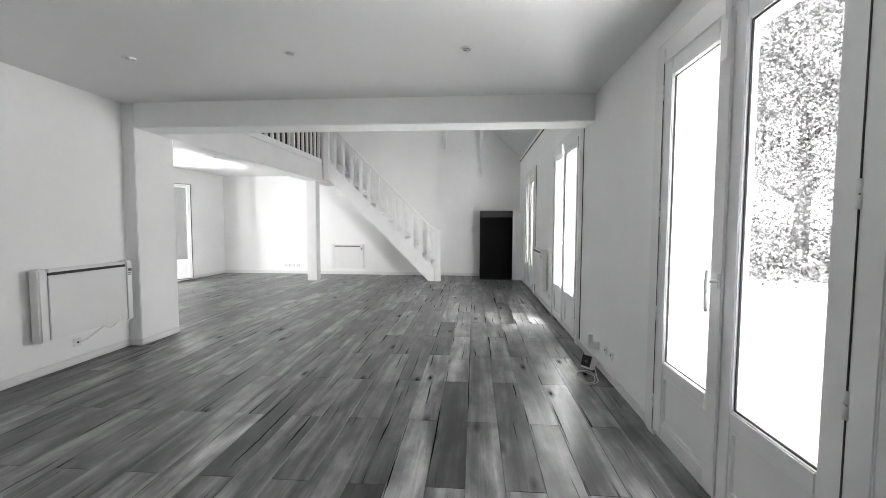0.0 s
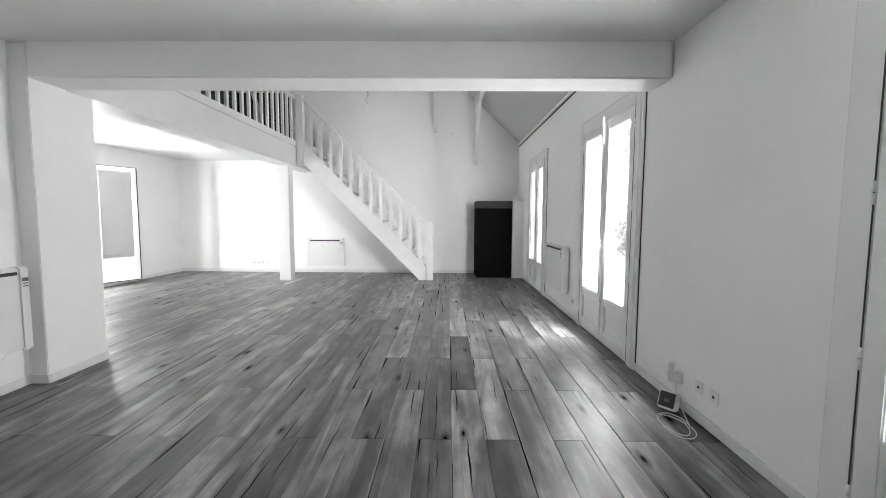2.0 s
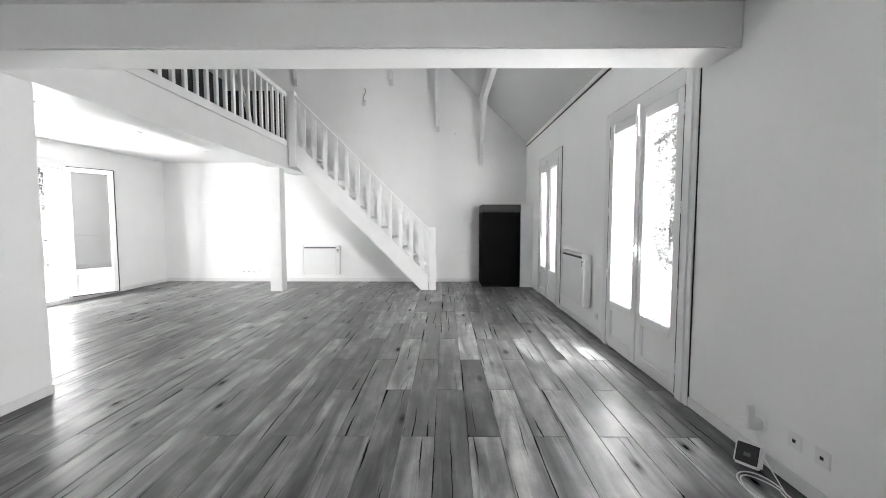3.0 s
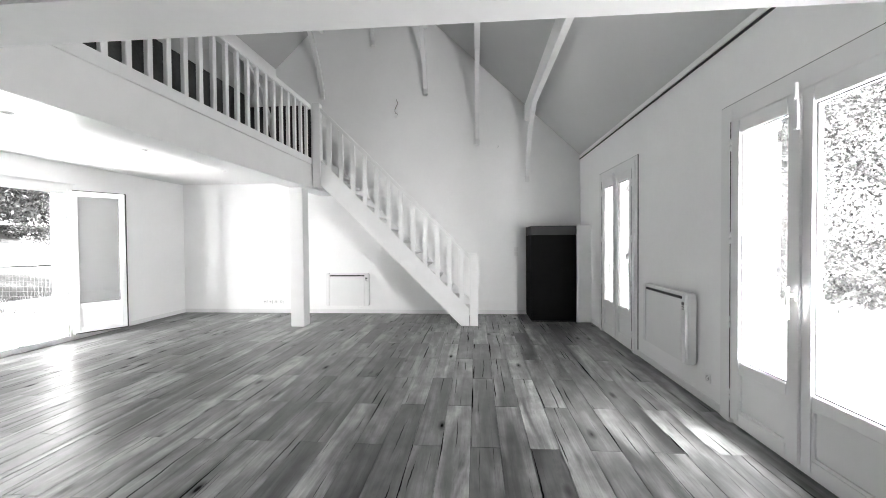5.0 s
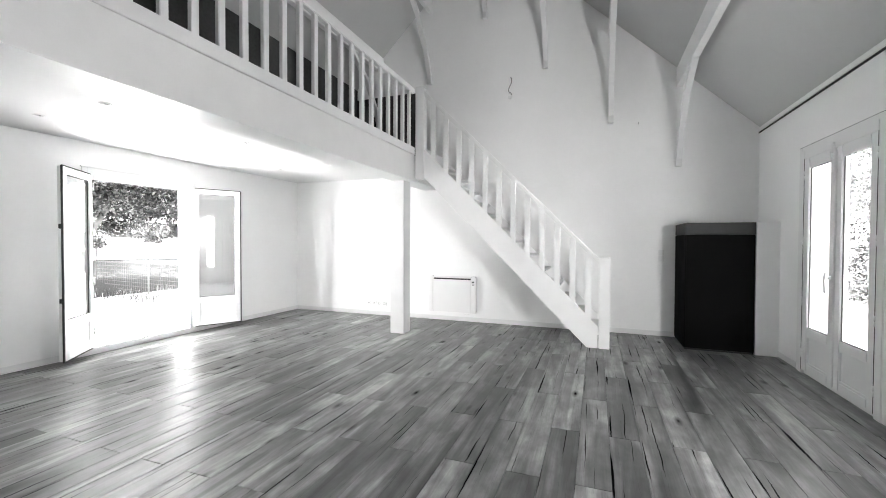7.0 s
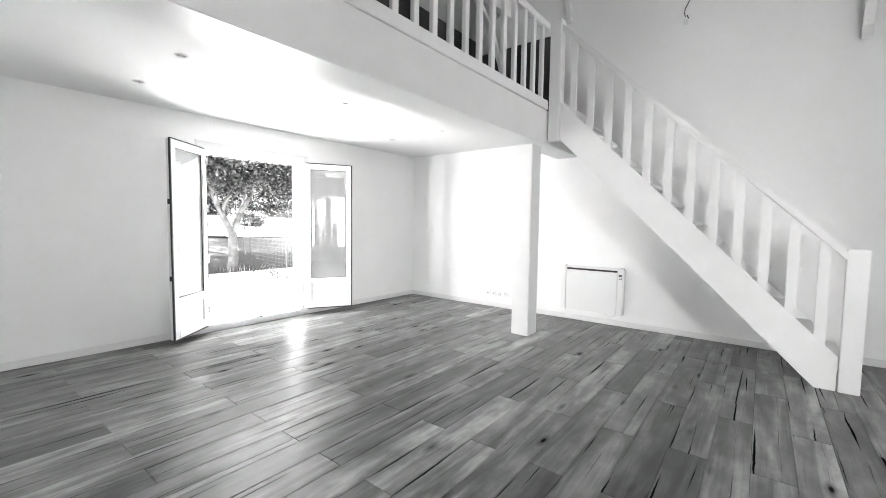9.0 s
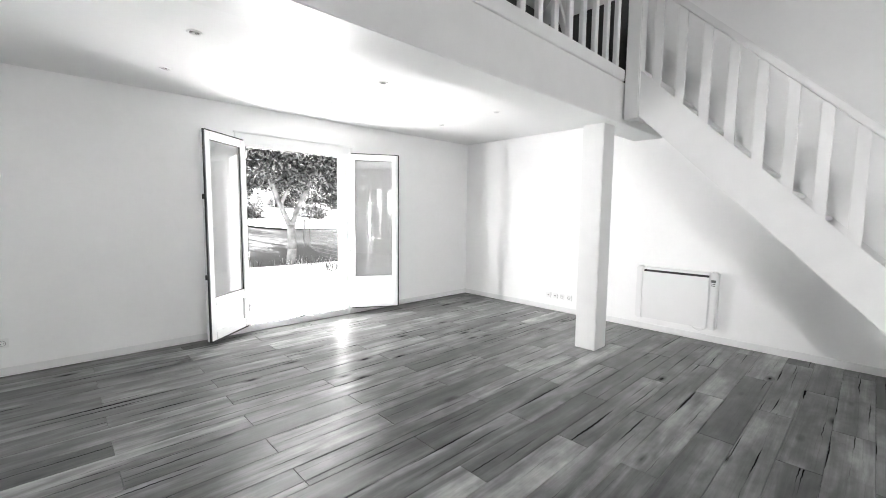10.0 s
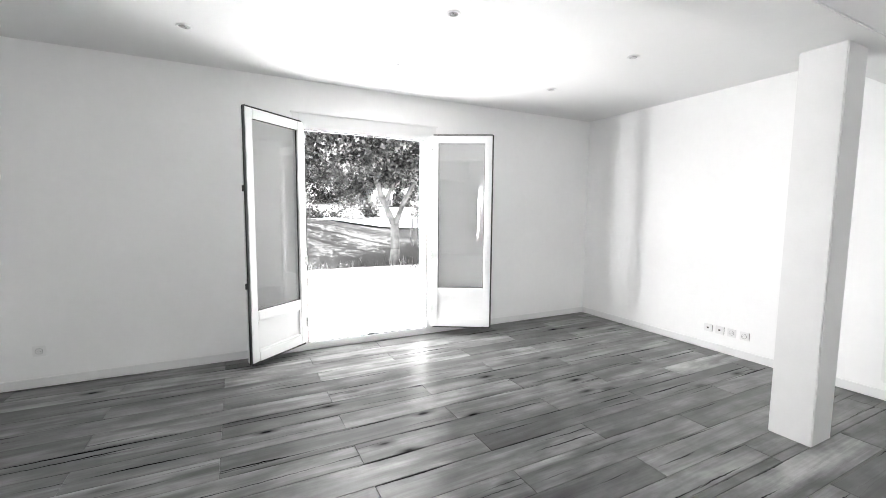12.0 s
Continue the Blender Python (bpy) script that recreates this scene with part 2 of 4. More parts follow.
def prism(profile, axis, a, b):
    """A closed profile of 2D points pushed along an axis from a to b: axis y takes (x, z), x takes (y, z), z takes (x, y)."""
    bm = bmesh.new()

    def at(p, v):
        return {"y": (p[0], v, p[1]), "x": (v, p[0], p[1]), "z": (p[0], p[1], v)}[axis]
    f = [bm.verts.new(at(p, a)) for p in profile]
    g = [bm.verts.new(at(p, b)) for p in profile]
    bm.faces.new(f), bm.faces.new(g[::-1])
    for i in range(len(f)):
        j = (i + 1) % len(f)
        bm.faces.new((f[j], f[i], g[i], g[j]))
    bmesh.ops.recalc_face_normals(bm, faces=bm.faces[:])
    return bm


def ease(bm, w=0.004):
    bmesh.ops.bevel(bm, geom=bm.edges[:], offset=w, segments=2, affect="EDGES", clamp_overlap=True)
    return bm


def tube(points, r, n=6):
    """A bent round cord through points."""
    bm = bmesh.new()
    pts = [Vector(p) for p in points]
    rings = []
    for i, p in enumerate(pts):
        d = (pts[min(i + 1, len(pts) - 1)] - pts[max(i - 1, 0)]).normalized()
        q = d.to_track_quat("Z", "Y")
        rings.append([bm.verts.new(p + q @ Vector((r * math.cos(2 * math.pi * k / n), r * math.sin(2 * math.pi * k / n), 0))) for k in range(n)])
    for s, e in zip(rings, rings[1:]):
        for k in range(n):
            bm.faces.new((s[k], s[(k + 1) % n], e[(k + 1) % n], e[k]))
    bm.faces.new(rings[0][::-1]), bm.faces.new(rings[-1])
    return bm


def mesh_of(name, bm, material):
    me = bpy.data.meshes.new(name)
    bm.to_mesh(me)
    bm.free()
    me.materials.append(material)
    return me


def part(name, bm, material, parent=None, label="", smooth=False):
    ob = new(name, mesh_of(name, bm, material))
    if smooth:
        for p in ob.data.polygons:
            p.use_smooth = True
    if parent:
        ob.parent = parent
    return tagged(ob, label)


def thing(name, label, category, m=None, group="", kind=""):
    ob = new(name)
    ob.empty_display_size = 0.1
    if m is not None:
        ob.matrix_world = m
    return tagged(ob, label, category, group, kind)


def structure(name, bm, material, label, category):
    return tagged(part(name, bm, material), label, category, kind="structure")


# ---- the plan ----
E, W, N = 1.385, -6.5, 10.72          # inner faces of the outer walls
FW, S = -3.5, -1.5                    # west and south faces of the front room
YB, YP = 4.255, 4.82                  # front of the beam, end of the pillar
CEIL, BEAM = 2.59, 2.33
RIDGE_X, RIDGE_Z, EAVE_X, EAVE_Z = -2.53, 6.70, 1.44, 2.95
PITCH = (RIDGE_Z - EAVE_Z) / (EAVE_X - RIDGE_X)
FX = -3.335                           # face of the loft's edge beam


def wall_with_holes(u0, u1, z1, holes, make, z0=-0.3):
    """Boxes of a wall from u0 to u1 round holes (a, b, bottom, top)."""
    out, u = [], u0
    for a, b, zb, zt in sorted(holes):
        out += [make(u, a, z0, z1), make(a, b, zt, z1), make(a, b, z0, zb)]
        u = b
    return out + [make(u, u1, z0, z1)]


WIN = [(1.345, 2.835), (4.69, 6.2), (8.0, 9.41)]
WTOP = 2.385
DOOR = (6.99, 8.37, 0.03, 2.19)
structure("wall_east", boxes(*wall_with_holes(S - 0.3, N + 0.3, 3.0, [(a, b, -0.06, WTOP) for a, b in WIN], lambda a, b, z0, z1: (E, E + 0.365, a, b, z0, z1))), M_WALL, "white painted plaster wall with three glazed double doors", "wall")
structure("wall_west", boxes(*wall_with_holes(YP - 0.3, N + 0.3, 2.95, [DOOR], lambda a, b, z0, z1: (W - 0.3, W, a, b, z0, z1))), M_WALL, "white painted plaster wall with an open terrace door", "wall")
structure("wall_north", prism([(W, -0.3), (E, -0.3), (E, EAVE_Z + 0.05), (RIDGE_X, RIDGE_Z + 0.1), (W, EAVE_Z + 0.05)], "y", N, N + 0.3), M_WALL, "tall white plastered gable wall behind the stairs", "wall")
structure("wall_south", boxes((FW - 0.3, E, S - 0.3, S, -0.3, 2.9)), M_WALL, "plain white wall of the front room", "wall")
structure("wall_front_west", boxes((FW - 0.3, FW, S, YB, -0.3, 2.9)), M_WALL, "white wall with an electric radiator", "wall")
structure("wall_pillar", ease(boxes((FW - 0.3, -3.36, YB, YP, -0.3, 2.58)), 0.006), M_WALL, "white plastered wall end under the ceiling beam", "pillar")
structure("wall_inner", boxes((W, FW - 0.3, YP - 0.3, YP, -0.3, 2.9)), M_WALL, "plain white wall closing the room under the loft", "wall")
structure("wall_upper", prism([(W, 2.86), (FX - 0.3, 2.86), (FX - 0.3, CEIL + 0.002), (E, CEIL + 0.002), (E, EAVE_Z + 0.05), (RIDGE_X, RIDGE_Z + 0.1), (W, EAVE_Z + 0.05)], "y", YB + 0.02, YB + 0.3), M_WALL, "white gable wall above the ceiling beam", "wall")
structure("ceiling_beam", ease(boxes((-3.358, E, YB, YB + 0.32, BEAM, CEIL + 0.02)), 0.008), M_WALL, "white plastered boxed beam across the room", "beam")
structure("ceiling_front", boxes((FW, E, S, YB + 0.02, CEIL, CEIL + 0.2)), M_CEIL, "smooth white ceiling with recessed spotlights", "ceiling")
structure("ceiling_loft", boxes((W, -3.66, YP - 0.26, N, CEIL, CEIL + 0.1)), M_CEIL, "smooth white ceiling under the loft", "ceiling")
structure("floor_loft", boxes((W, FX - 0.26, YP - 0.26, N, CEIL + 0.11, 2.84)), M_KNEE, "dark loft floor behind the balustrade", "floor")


def slope(sign):
    x_e = RIDGE_X + sign * (EAVE_X + 0.25 - RIDGE_X)
    z_e = RIDGE_Z - PITCH * abs(x_e - RIDGE_X)
    return prism([(RIDGE_X, RIDGE_Z), (x_e, z_e), (x_e, z_e + 0.25), (RIDGE_X, RIDGE_Z + 0.25)], "y", YB - 0.1, N + 0.5)


structure("ceiling_slope_east", slope(1), M_SLOPE, "pale sloping plasterboard ceiling under the roof, greyed for its dimmer light", "ceiling")
structure("ceiling_slope_west", slope(-1), M_SLOPE, "pale sloping plasterboard ceiling above the loft, greyed for its dimmer light", "ceiling")
structure("roof_front", boxes((FW - 0.4, E + 0.75, S - 0.6, YB - 0.1, 2.9, 3.05)), M_RENDER, "flat roof edge over the front room", "roof")
structure("eave_soffit", boxes((E + 0.365, E + 0.85, YB - 0.1, N + 0.5, 2.55, 2.62)), M_RENDER, "pale roof overhang above the glazed doors", "eave")
structure("eave_trim", boxes((E - 0.025, E, YB + 0.32, N, 2.932, 2.985), bevel=0.004), M_CEIL, "white trim strip where wall meets sloping ceiling", "trim")
structure("eave_gap", boxes((E - 0.012, E, YB + 0.32, N, 2.914, 2.931)), M_SEAL, "dark open joint along the top of the wall", "trim")
structure("loft_edge_beam", ease(boxes((FX - 0.33, FX, YP - 0.26, N, 2.325, 2.72)), 0.006), M_WOODPAINT, "white boxed beam carrying the loft edge", "beam")
structure("wall_knee", boxes((-5.12, -5.06, YB + 0.3, N, 2.84, 4.3)), M_KNEE, "dark knee wall at the back of the loft", "wall")
structure("loft_panel", boxes((-5.05, -3.8, N - 0.03, N - 0.002, 2.842, 4.1)), M_KNEE, "dark panel on the gable behind the balustrade", "panelling")
structure("post", ease(boxes((-3.665, -3.44, 9.43, 9.67, 0.0, 2.325)), 0.006), M_WOODPAINT, "white square post under the loft beam", "post")

# skirting boards, one to each wall stretch
SK = 0.075


def skirting(x0, x1, y0, y1):
    structure("baseboard", boxes((x0, x1, y0, y1, 0.007, SK), bevel=0.003), M_WOODPAINT, "low white painted skirting board", "baseboard")


for a, b in ((S, WIN[0][0] - 0.06), (WIN[0][1] + 0.06, WIN[1][0] - 0.06), (WIN[1][1] + 0.06, WIN[2][0] - 0.06), (WIN[2][1] + 0.06, 9.97)):
    skirting(E - 0.014, E, a, b)
skirting(W, W + 0.014, YP, DOOR[0] - 0.02)
skirting(W, W + 0.014, DOOR[1] + 0.02, N)
skirting(W + 0.014, 0.37, N - 0.014, N)
skirting(FW, FW + 0.014, S, YB)
skirting(-3.36, -3.346, YB, YP)
skirting(FW, -3.346, YB - 0.014, YB)


# ---- glazed doors ----
def leaf(parent, w, h, z0, panel_top, hinge_side, thick=0.055, d0=0.0, stile=0.075):
    """A door leaf in the local plane x 0..w, y the depth into the room, z up: stiles, rails, pane, bottom panel."""
    st, tr = stile, stile + 0.005
    sash = part("sash", boxes((0, st, d0, d0 + thick, z0, z0 + h), (w - st, w, d0, d0 + thick, z0, z0 + h), (st, w - st, d0, d0 + thick, z0 + h - tr, z0 + h),
                              (st, w - st, d0, d0 + thick, panel_top, panel_top + 0.085), (st, w - st, d0, d0 + thick, z0, z0 + 0.085), bevel=0.006), M_PVC, parent)
    part("bottom_panel", ease(boxes((st - 0.005, w - st + 0.005, d0 + 0.015, d0 + thick - 0.018, z0 + 0.08, panel_top + 0.005)), 0.004), M_PVC, sash)
    part("panel_bead", boxes((st, st + 0.014, d0 + thick - 0.02, d0 + thick - 0.004, z0 + 0.085, panel_top), (w - st - 0.014, w - st, d0 + thick - 0.02, d0 + thick - 0.004, z0 + 0.085, panel_top),
                             (st + 0.014, w - st - 0.014, d0 + thick - 0.02, d0 + thick - 0.004, z0 + 0.085, z0 + 0.1), (st + 0.014, w - st - 0.014, d0 + thick - 0.02, d0 + thick - 0.004, panel_top - 0.015, panel_top)), M_PVC, sash)
    gz0, gz1 = panel_top + 0.085, z0 + h - tr
    pane = part("pane", boxes((st - 0.01, w - st + 0.01, d0 + 0.022, d0 + 0.03, gz0 - 0.01, gz1 + 0.01)), M_GLASS, sash, "clear glass pane")
    pane.visible_shadow = False
    y0, y1 = d0 + 0.031, d0 + 0.04
    part("glazing_seal", boxes((st, st + 0.006, y0, y1, gz0, gz1), (w - st - 0.006, w - st, y0, y1, gz0, gz1), (st + 0.006, w - st - 0.006, y0, y1, gz0, gz0 + 0.006), (st + 0.006, w - st - 0.006, y0, y1, gz1 - 0.006, gz1)), M_SEAL, sash, "dark rubber glazing seal")
    return sash


def lever(parent, x, y, z, side=-1):
    """A lever handle on its rose plate, hanging straight down."""
    plate = part("handle_plate", ease(boxes((x - 0.014, x + 0.014, y, y + 0.012, z - 0.035, z + 0.035)), 0.004), M_PVC, parent)
    bm = rod(bmesh.new(), (x, y + 0.01, z), (x, y + 0.05, z), 0.011)
    part("handle", bm, M_PVC, plate, "white curved lever handle", True)
    pts = [(x + side * 0.012 * math.sin(i / 8 * math.pi), y + 0.05 + 0.012 * math.sin(i / 8 * math.pi), z + 0.05 - 0.19 * i / 8) for i in range(9)]
    part("lever", tube(pts, 0.011, 8), M_PVC, plate, "", True)


def hinge(parent, x, y, z):
    bm = rod(bmesh.new(), (x, y, z - 0.045), (x, y, z - 0.002), 0.011)
    rod(bm, (x, y, z + 0.002), (x, y, z + 0.045), 0.011)
    part("hinge", bm, M_PVC, parent, "white barrel hinge", True)


def closed_window(name, y0, y1):
    """A pair of closed glazed doors in the east wall, seen from the room."""
    w, h = y1 - y0, WTOP
    win = thing(name, "closed white glazed double doors with solid lower panels", "glazed door", pose(E + 0.05, y0, 0, 0, 0, 90), kind="structure")
    c = 0.09
    frame_ = part("window_frame", boxes((0, c, -0.03, 0.075, 0, h), (w - c, w, -0.03, 0.075, 0, h), (c, w - c, -0.03, 0.075, h - c - 0.005, h), (c, w - c, -0.03, 0.05, 0.0, 0.035), bevel=0.005), M_PVC, win)
    part("casing", boxes((-0.05, 0.012, 0.05, 0.066, 0, h + 0.045), (w - 0.012, w + 0.05, 0.05, 0.066, 0, h + 0.045), (0.012, w - 0.012, 0.05, 0.066, h - 0.012, h + 0.045), bevel=0.003), M_PVC, win)
    # Thin dark strips painting the shadow line outside the casing.
    part("shadow_gap", boxes((-0.056, -0.05, 0.05, 0.058, 0, h + 0.051), (w + 0.05, w + 0.056, 0.05, 0.058, 0, h + 0.051), (-0.05, w + 0.05, 0.05, 0.058, h + 0.045, h + 0.051)), M_SEAL, win, "dark strip drawn as the shadow line round the casing")
    # Same for the shadow line where leaf meets frame.
    part("rebate_seal", boxes((c - 0.003, c + 0.003, 0.0755, 0.0775, 0.04, h - c), (w - c - 0.003, w - c + 0.003, 0.0755, 0.0775, 0.04, h - c)), M_SEAL, win, "dark strip drawn as the shadow line in the rebate")
    lw = (w - 2 * c) / 2
    for i in range(2):
        holder = part("meeting_bead", boxes((c + lw - 0.022, c + lw + 0.022, 0.073, 0.088, 0.05, h - 0.12), bevel=0.004), M_PVC, win) if i else None
        sash = leaf(win, lw - 0.004, h - c - 0.005 - 0.04, 0.04, 0.42, i, d0=0.018, stile=0.098)
        sash.location.x = c + i * lw + 0.002
        for z in (0.22, 0.78, 1.42, 2.12):
            hinge(sash, (lw - 0.0) if i else 0.0, 0.072, z)
    lever(holder, c + lw + 0.0, 0.088, 1.07)
    part("bolt_case", ease(boxes((c + lw - 0.022, c + lw + 0.022, 0.088, 0.104, 2.06, 2.24)), 0.005), M_PVC, holder)
    part("bolt", boxes((c + lw - 0.012, c + lw + 0.012, 0.088, 0.112, 2.24, h - 0.045), bevel=0.004), M_PVC, holder)
    part("window_sill", boxes((-0.02, w + 0.02, -0.30, -0.032, -0.05, 0.02)), M_TERRACE, win, "pale stone threshold")
    return win


def shutter(y, sign):
    """A white shutter hinged at the reveal's outer corner and folded back flat against the facade."""
    sh = thing("shutter", "white shutter folded back against the outside wall", "shutter", pose(E + 0.368, y, 0), group="shutters")
    a, b = sorted((sign * 0.012, sign * 0.72))
    panel = part("shutter_leaf", ease(boxes((0.0, 0.036, a, b, 0.03, WTOP - 0.05)), 0.004), M_PVC, sh)
    for z in (0.3, 1.15, 2.2):
        c, d = sorted((-sign * 0.012, sign * 0.05))
        part("hinge", boxes((0.006, 0.03, c, d, z - 0.045, z + 0.045), bevel=0.004), M_BLACK, panel, "black strap hinge")
    for z in (0.25, 1.1, 2.1):
        part("batten", ease(boxes((0.0365, 0.056, a + 0.03, b - 0.03, z - 0.05, z + 0.05)), 0.004), M_PVC, panel)


for k, (a, b) in enumerate(WIN):
    closed_window("window_%d" % (k + 1), a, b)
    shutter(b, 1)
    shutter(a, -1)

# the open terrace door in the west wall
door = thing("door_1", "white glazed terrace double door standing wide open", "glazed door", pose(W, DOOR[1], 0, 0, 0, -90), kind="structure")
dw = DOOR[1] - DOOR[0]
part("door_frame", boxes((0, 0.05, -0.06, 0.02, DOOR[2], DOOR[3]), (dw - 0.05, dw, -0.06, 0.02, DOOR[2], DOOR[3]), (0.05, dw - 0.05, -0.06, 0.02, DOOR[3] - 0.05, DOOR[3]), (0.05, dw - 0.05, -0.06, 0.02, DOOR[2], 0.075), bevel=0.004), M_PVC, door)
part("casing", boxes((-0.055, 0.0, 0.001, 0.016, 0, 2.285), (dw, dw + 0.055, 0.001, 0.016, 0, 2.285), (0.0, dw, 0.001, 0.016, DOOR[3], 2.285), bevel=0.003), M_PVC, door)
part("head_strip", boxes((-0.07, dw + 0.07, 0.001, 0.03, 2.285, 2.3), bevel=0.003), M_PVC, door)
part("frame_seal", boxes((0.05, 0.057, 0.004, 0.012, 0.076, DOOR[3] - 0.05), (dw - 0.057, dw - 0.05, 0.004, 0.012, 0.076, DOOR[3] - 0.05), (0.057, dw - 0.057, 0.004, 0.012, DOOR[3] - 0.057, DOOR[3] - 0.05), (0.057, dw - 0.057, 0.004, 0.012, 0.0755, 0.081)), M_SEAL, door, "dark rubber seal round the frame")
for z in (0.0815, DOOR[3] - 0.066):
    part("strike", boxes((dw / 2 - 0.03, dw / 2 + 0.03, -0.01, 0.014, z, z + 0.008)), M_SEAL, door, "dark metal strike plate")
LEAF = 0.655


def open_leaf(x, y, angle, flip):
    """An open leaf hung at (x, y), turned into the room."""
    holder = part("hinge_stile", boxes((-0.012, 0.012, -0.02, 0.02, 0.1, 2.18), bevel=0.004), M_PVC, door)
    holder.matrix_world = pose(x, y, 0, 0, 0, angle)
    sash = leaf(holder, LEAF, 2.10, 0.095, 0.445, 0, d0=-0.0275)
    part("edge_seal", boxes((LEAF, LEAF + 0.016, flip * 0.019 - 0.008, flip * 0.019 + 0.008, 0.09, 2.2), (0.02, LEAF, flip * 0.019 - 0.008, flip * 0.019 + 0.008, 2.1955, 2.206), (0.02, LEAF, flip * 0.019 - 0.008, flip * 0.019 + 0.008, 0.082, 0.0945)), M_SEAL, holder, "dark rubber edge seal")
    for z in (0.75, 1.55):
        part("roller_bolt", boxes((LEAF + 0.004, LEAF + 0.018, -0.012, 0.012, z - 0.025, z + 0.025), bevel=0.003), M_BLACK, holder, "black lock keep")
    for z in (0.3, 0.9, 1.5, 2.05):
        hinge(holder, 0.0, flip * 0.035, z)
    return holder


door_a = open_leaf(W + 0.02, DOOR[0] + 0.02, -50, 1)
door_b = open_leaf(W + 0.02, DOOR[1] - 0.0, 60.5, -1)
for hold in (door_a, door_b):
    hold.matrix_parent_inverse = Matrix()
lever(door_b, LEAF - 0.035, -0.075, 1.05)
for hold, (x, y, an) in ((door_a, (W + 0.02, DOOR[0] + 0.02, -50)), (door_b, (W + 0.02, DOOR[1], 60.5))):
    hold.matrix_basis = pose(W, DOOR[1], 0, 0, 0, -90).inverted() @ pose(x, y, 0, 0, 0, an)


# ---- stairs and balustrade ----
stairs = thing("staircase", "white painted open wooden staircase rising to the loft", "staircase", pose(-0.6, 9.6, 0))
SX0, SX1, SZ0, SZ1 = -0.69, -3.18, 0.29, 2.80       # upper edge of the outer string
SLOPE = (SZ1 - SZ0) / (SX0 - SX1)
LOW = 0.43                                          # depth of the string, straight down


def local(bm):
    bmesh.ops.translate(bm, verts=bm.verts[:], vec=(0.6, -9.6, 0))
    return bm


def string(y0, y1):
    return ease(prism([(SX0, 0.0), (SX0, SZ0), (SX1 - 0.02, SZ1 + 0.02 * SLOPE), (SX1 - 0.02, SZ1 - LOW + 0.02 * SLOPE), (SX0 - (LOW - SZ0) / SLOPE, 0.0)], "y", y0, y1), 0.003)


part("outer_string", local(string(9.6, 9.645)), M_WOODPAINT, stairs)
part("wall_string", local(string(N - 0.06, N - 0.015)), M_WOODPAINT, stairs)
STEPS = 13
rise = 2.84 / (STEPS + 1)
for i in range(STEPS):
    z = rise * (i + 1)
    x = SX0 - (z - SZ0 + 0.12) / SLOPE
    tread = ease(boxes((x - 0.12, x + 0.13, 9.645, N - 0.06, z - 0.035, z)), 0.006)
    part("tread", local(tread), M_WOODPAINT, stairs)
foot = part("lower_newel", local(ease(boxes((-0.68, -0.545, 9.585, 9.665, 0.0, 1.2)), 0.006)), M_WOODPAINT, stairs)
bm = prism([(-0.665, 1.095), (-0.665, 1.17), (SX1 - 0.02, 3.705), (SX1 - 0.02, 3.63)], "y", 9.59, 9.66)
part("handrail", local(ease(bm, 0.008)), M_WOODPAINT, stairs)
for i in range(12):
    x = -0.813 - 0.2025 * i
    zb, zt = SZ0 + (SX0 - x) * SLOPE - 0.02, 1.11 + (-0.665 - x)
    part("baluster", local(ease(prism([(x - 0.039, zb - 0.03 + 0.039 * SLOPE), (x + 0.039, zb - 0.039 * SLOPE), (x + 0.039, zt), (x - 0.039, zt)], "y", 9.612, 9.638), 0.003)), M_WOODPAINT, stairs)
part("upper_newel", local(ease(boxes((-3.315, -3.18, 9.565, 9.70, 2.35, 3.75)), 0.008)), M_WOODPAINT, stairs)
part("landing_edge", local(ease(boxes((FX + 0.003, SX1 - 0.02, 9.7, N - 0.06, 2.4, 2.84)), 0.005)), M_WOODPAINT, stairs)

rail = thing("balustrade", "white painted wooden balustrade along the loft edge", "balustrade", pose(FX, 7, 2.72))


def rl(bm):
    bmesh.ops.translate(bm, verts=bm.verts[:], vec=(-FX, -7, -2.72))
    return bm


part("bottom_rail", rl(ease(boxes((FX - 0.06, FX + 0.012, YB + 0.31, 9.575, 2.722, 2.832)), 0.005)), M_WOODPAINT, rail)
part("handrail", rl(ease(boxes((FX - 0.055, FX + 0.012, YB + 0.31, 9.575, 3.645, 3.725)), 0.008)), M_WOODPAINT, rail)
for i in range(23):
    y = 9.432 - 0.2186 * i
    part("baluster", rl(ease(boxes((FX - 0.042, FX - 0.002, y - 0.03, y + 0.03, 2.825, 3.655)), 0.004)), M_WOODPAINT, rail)

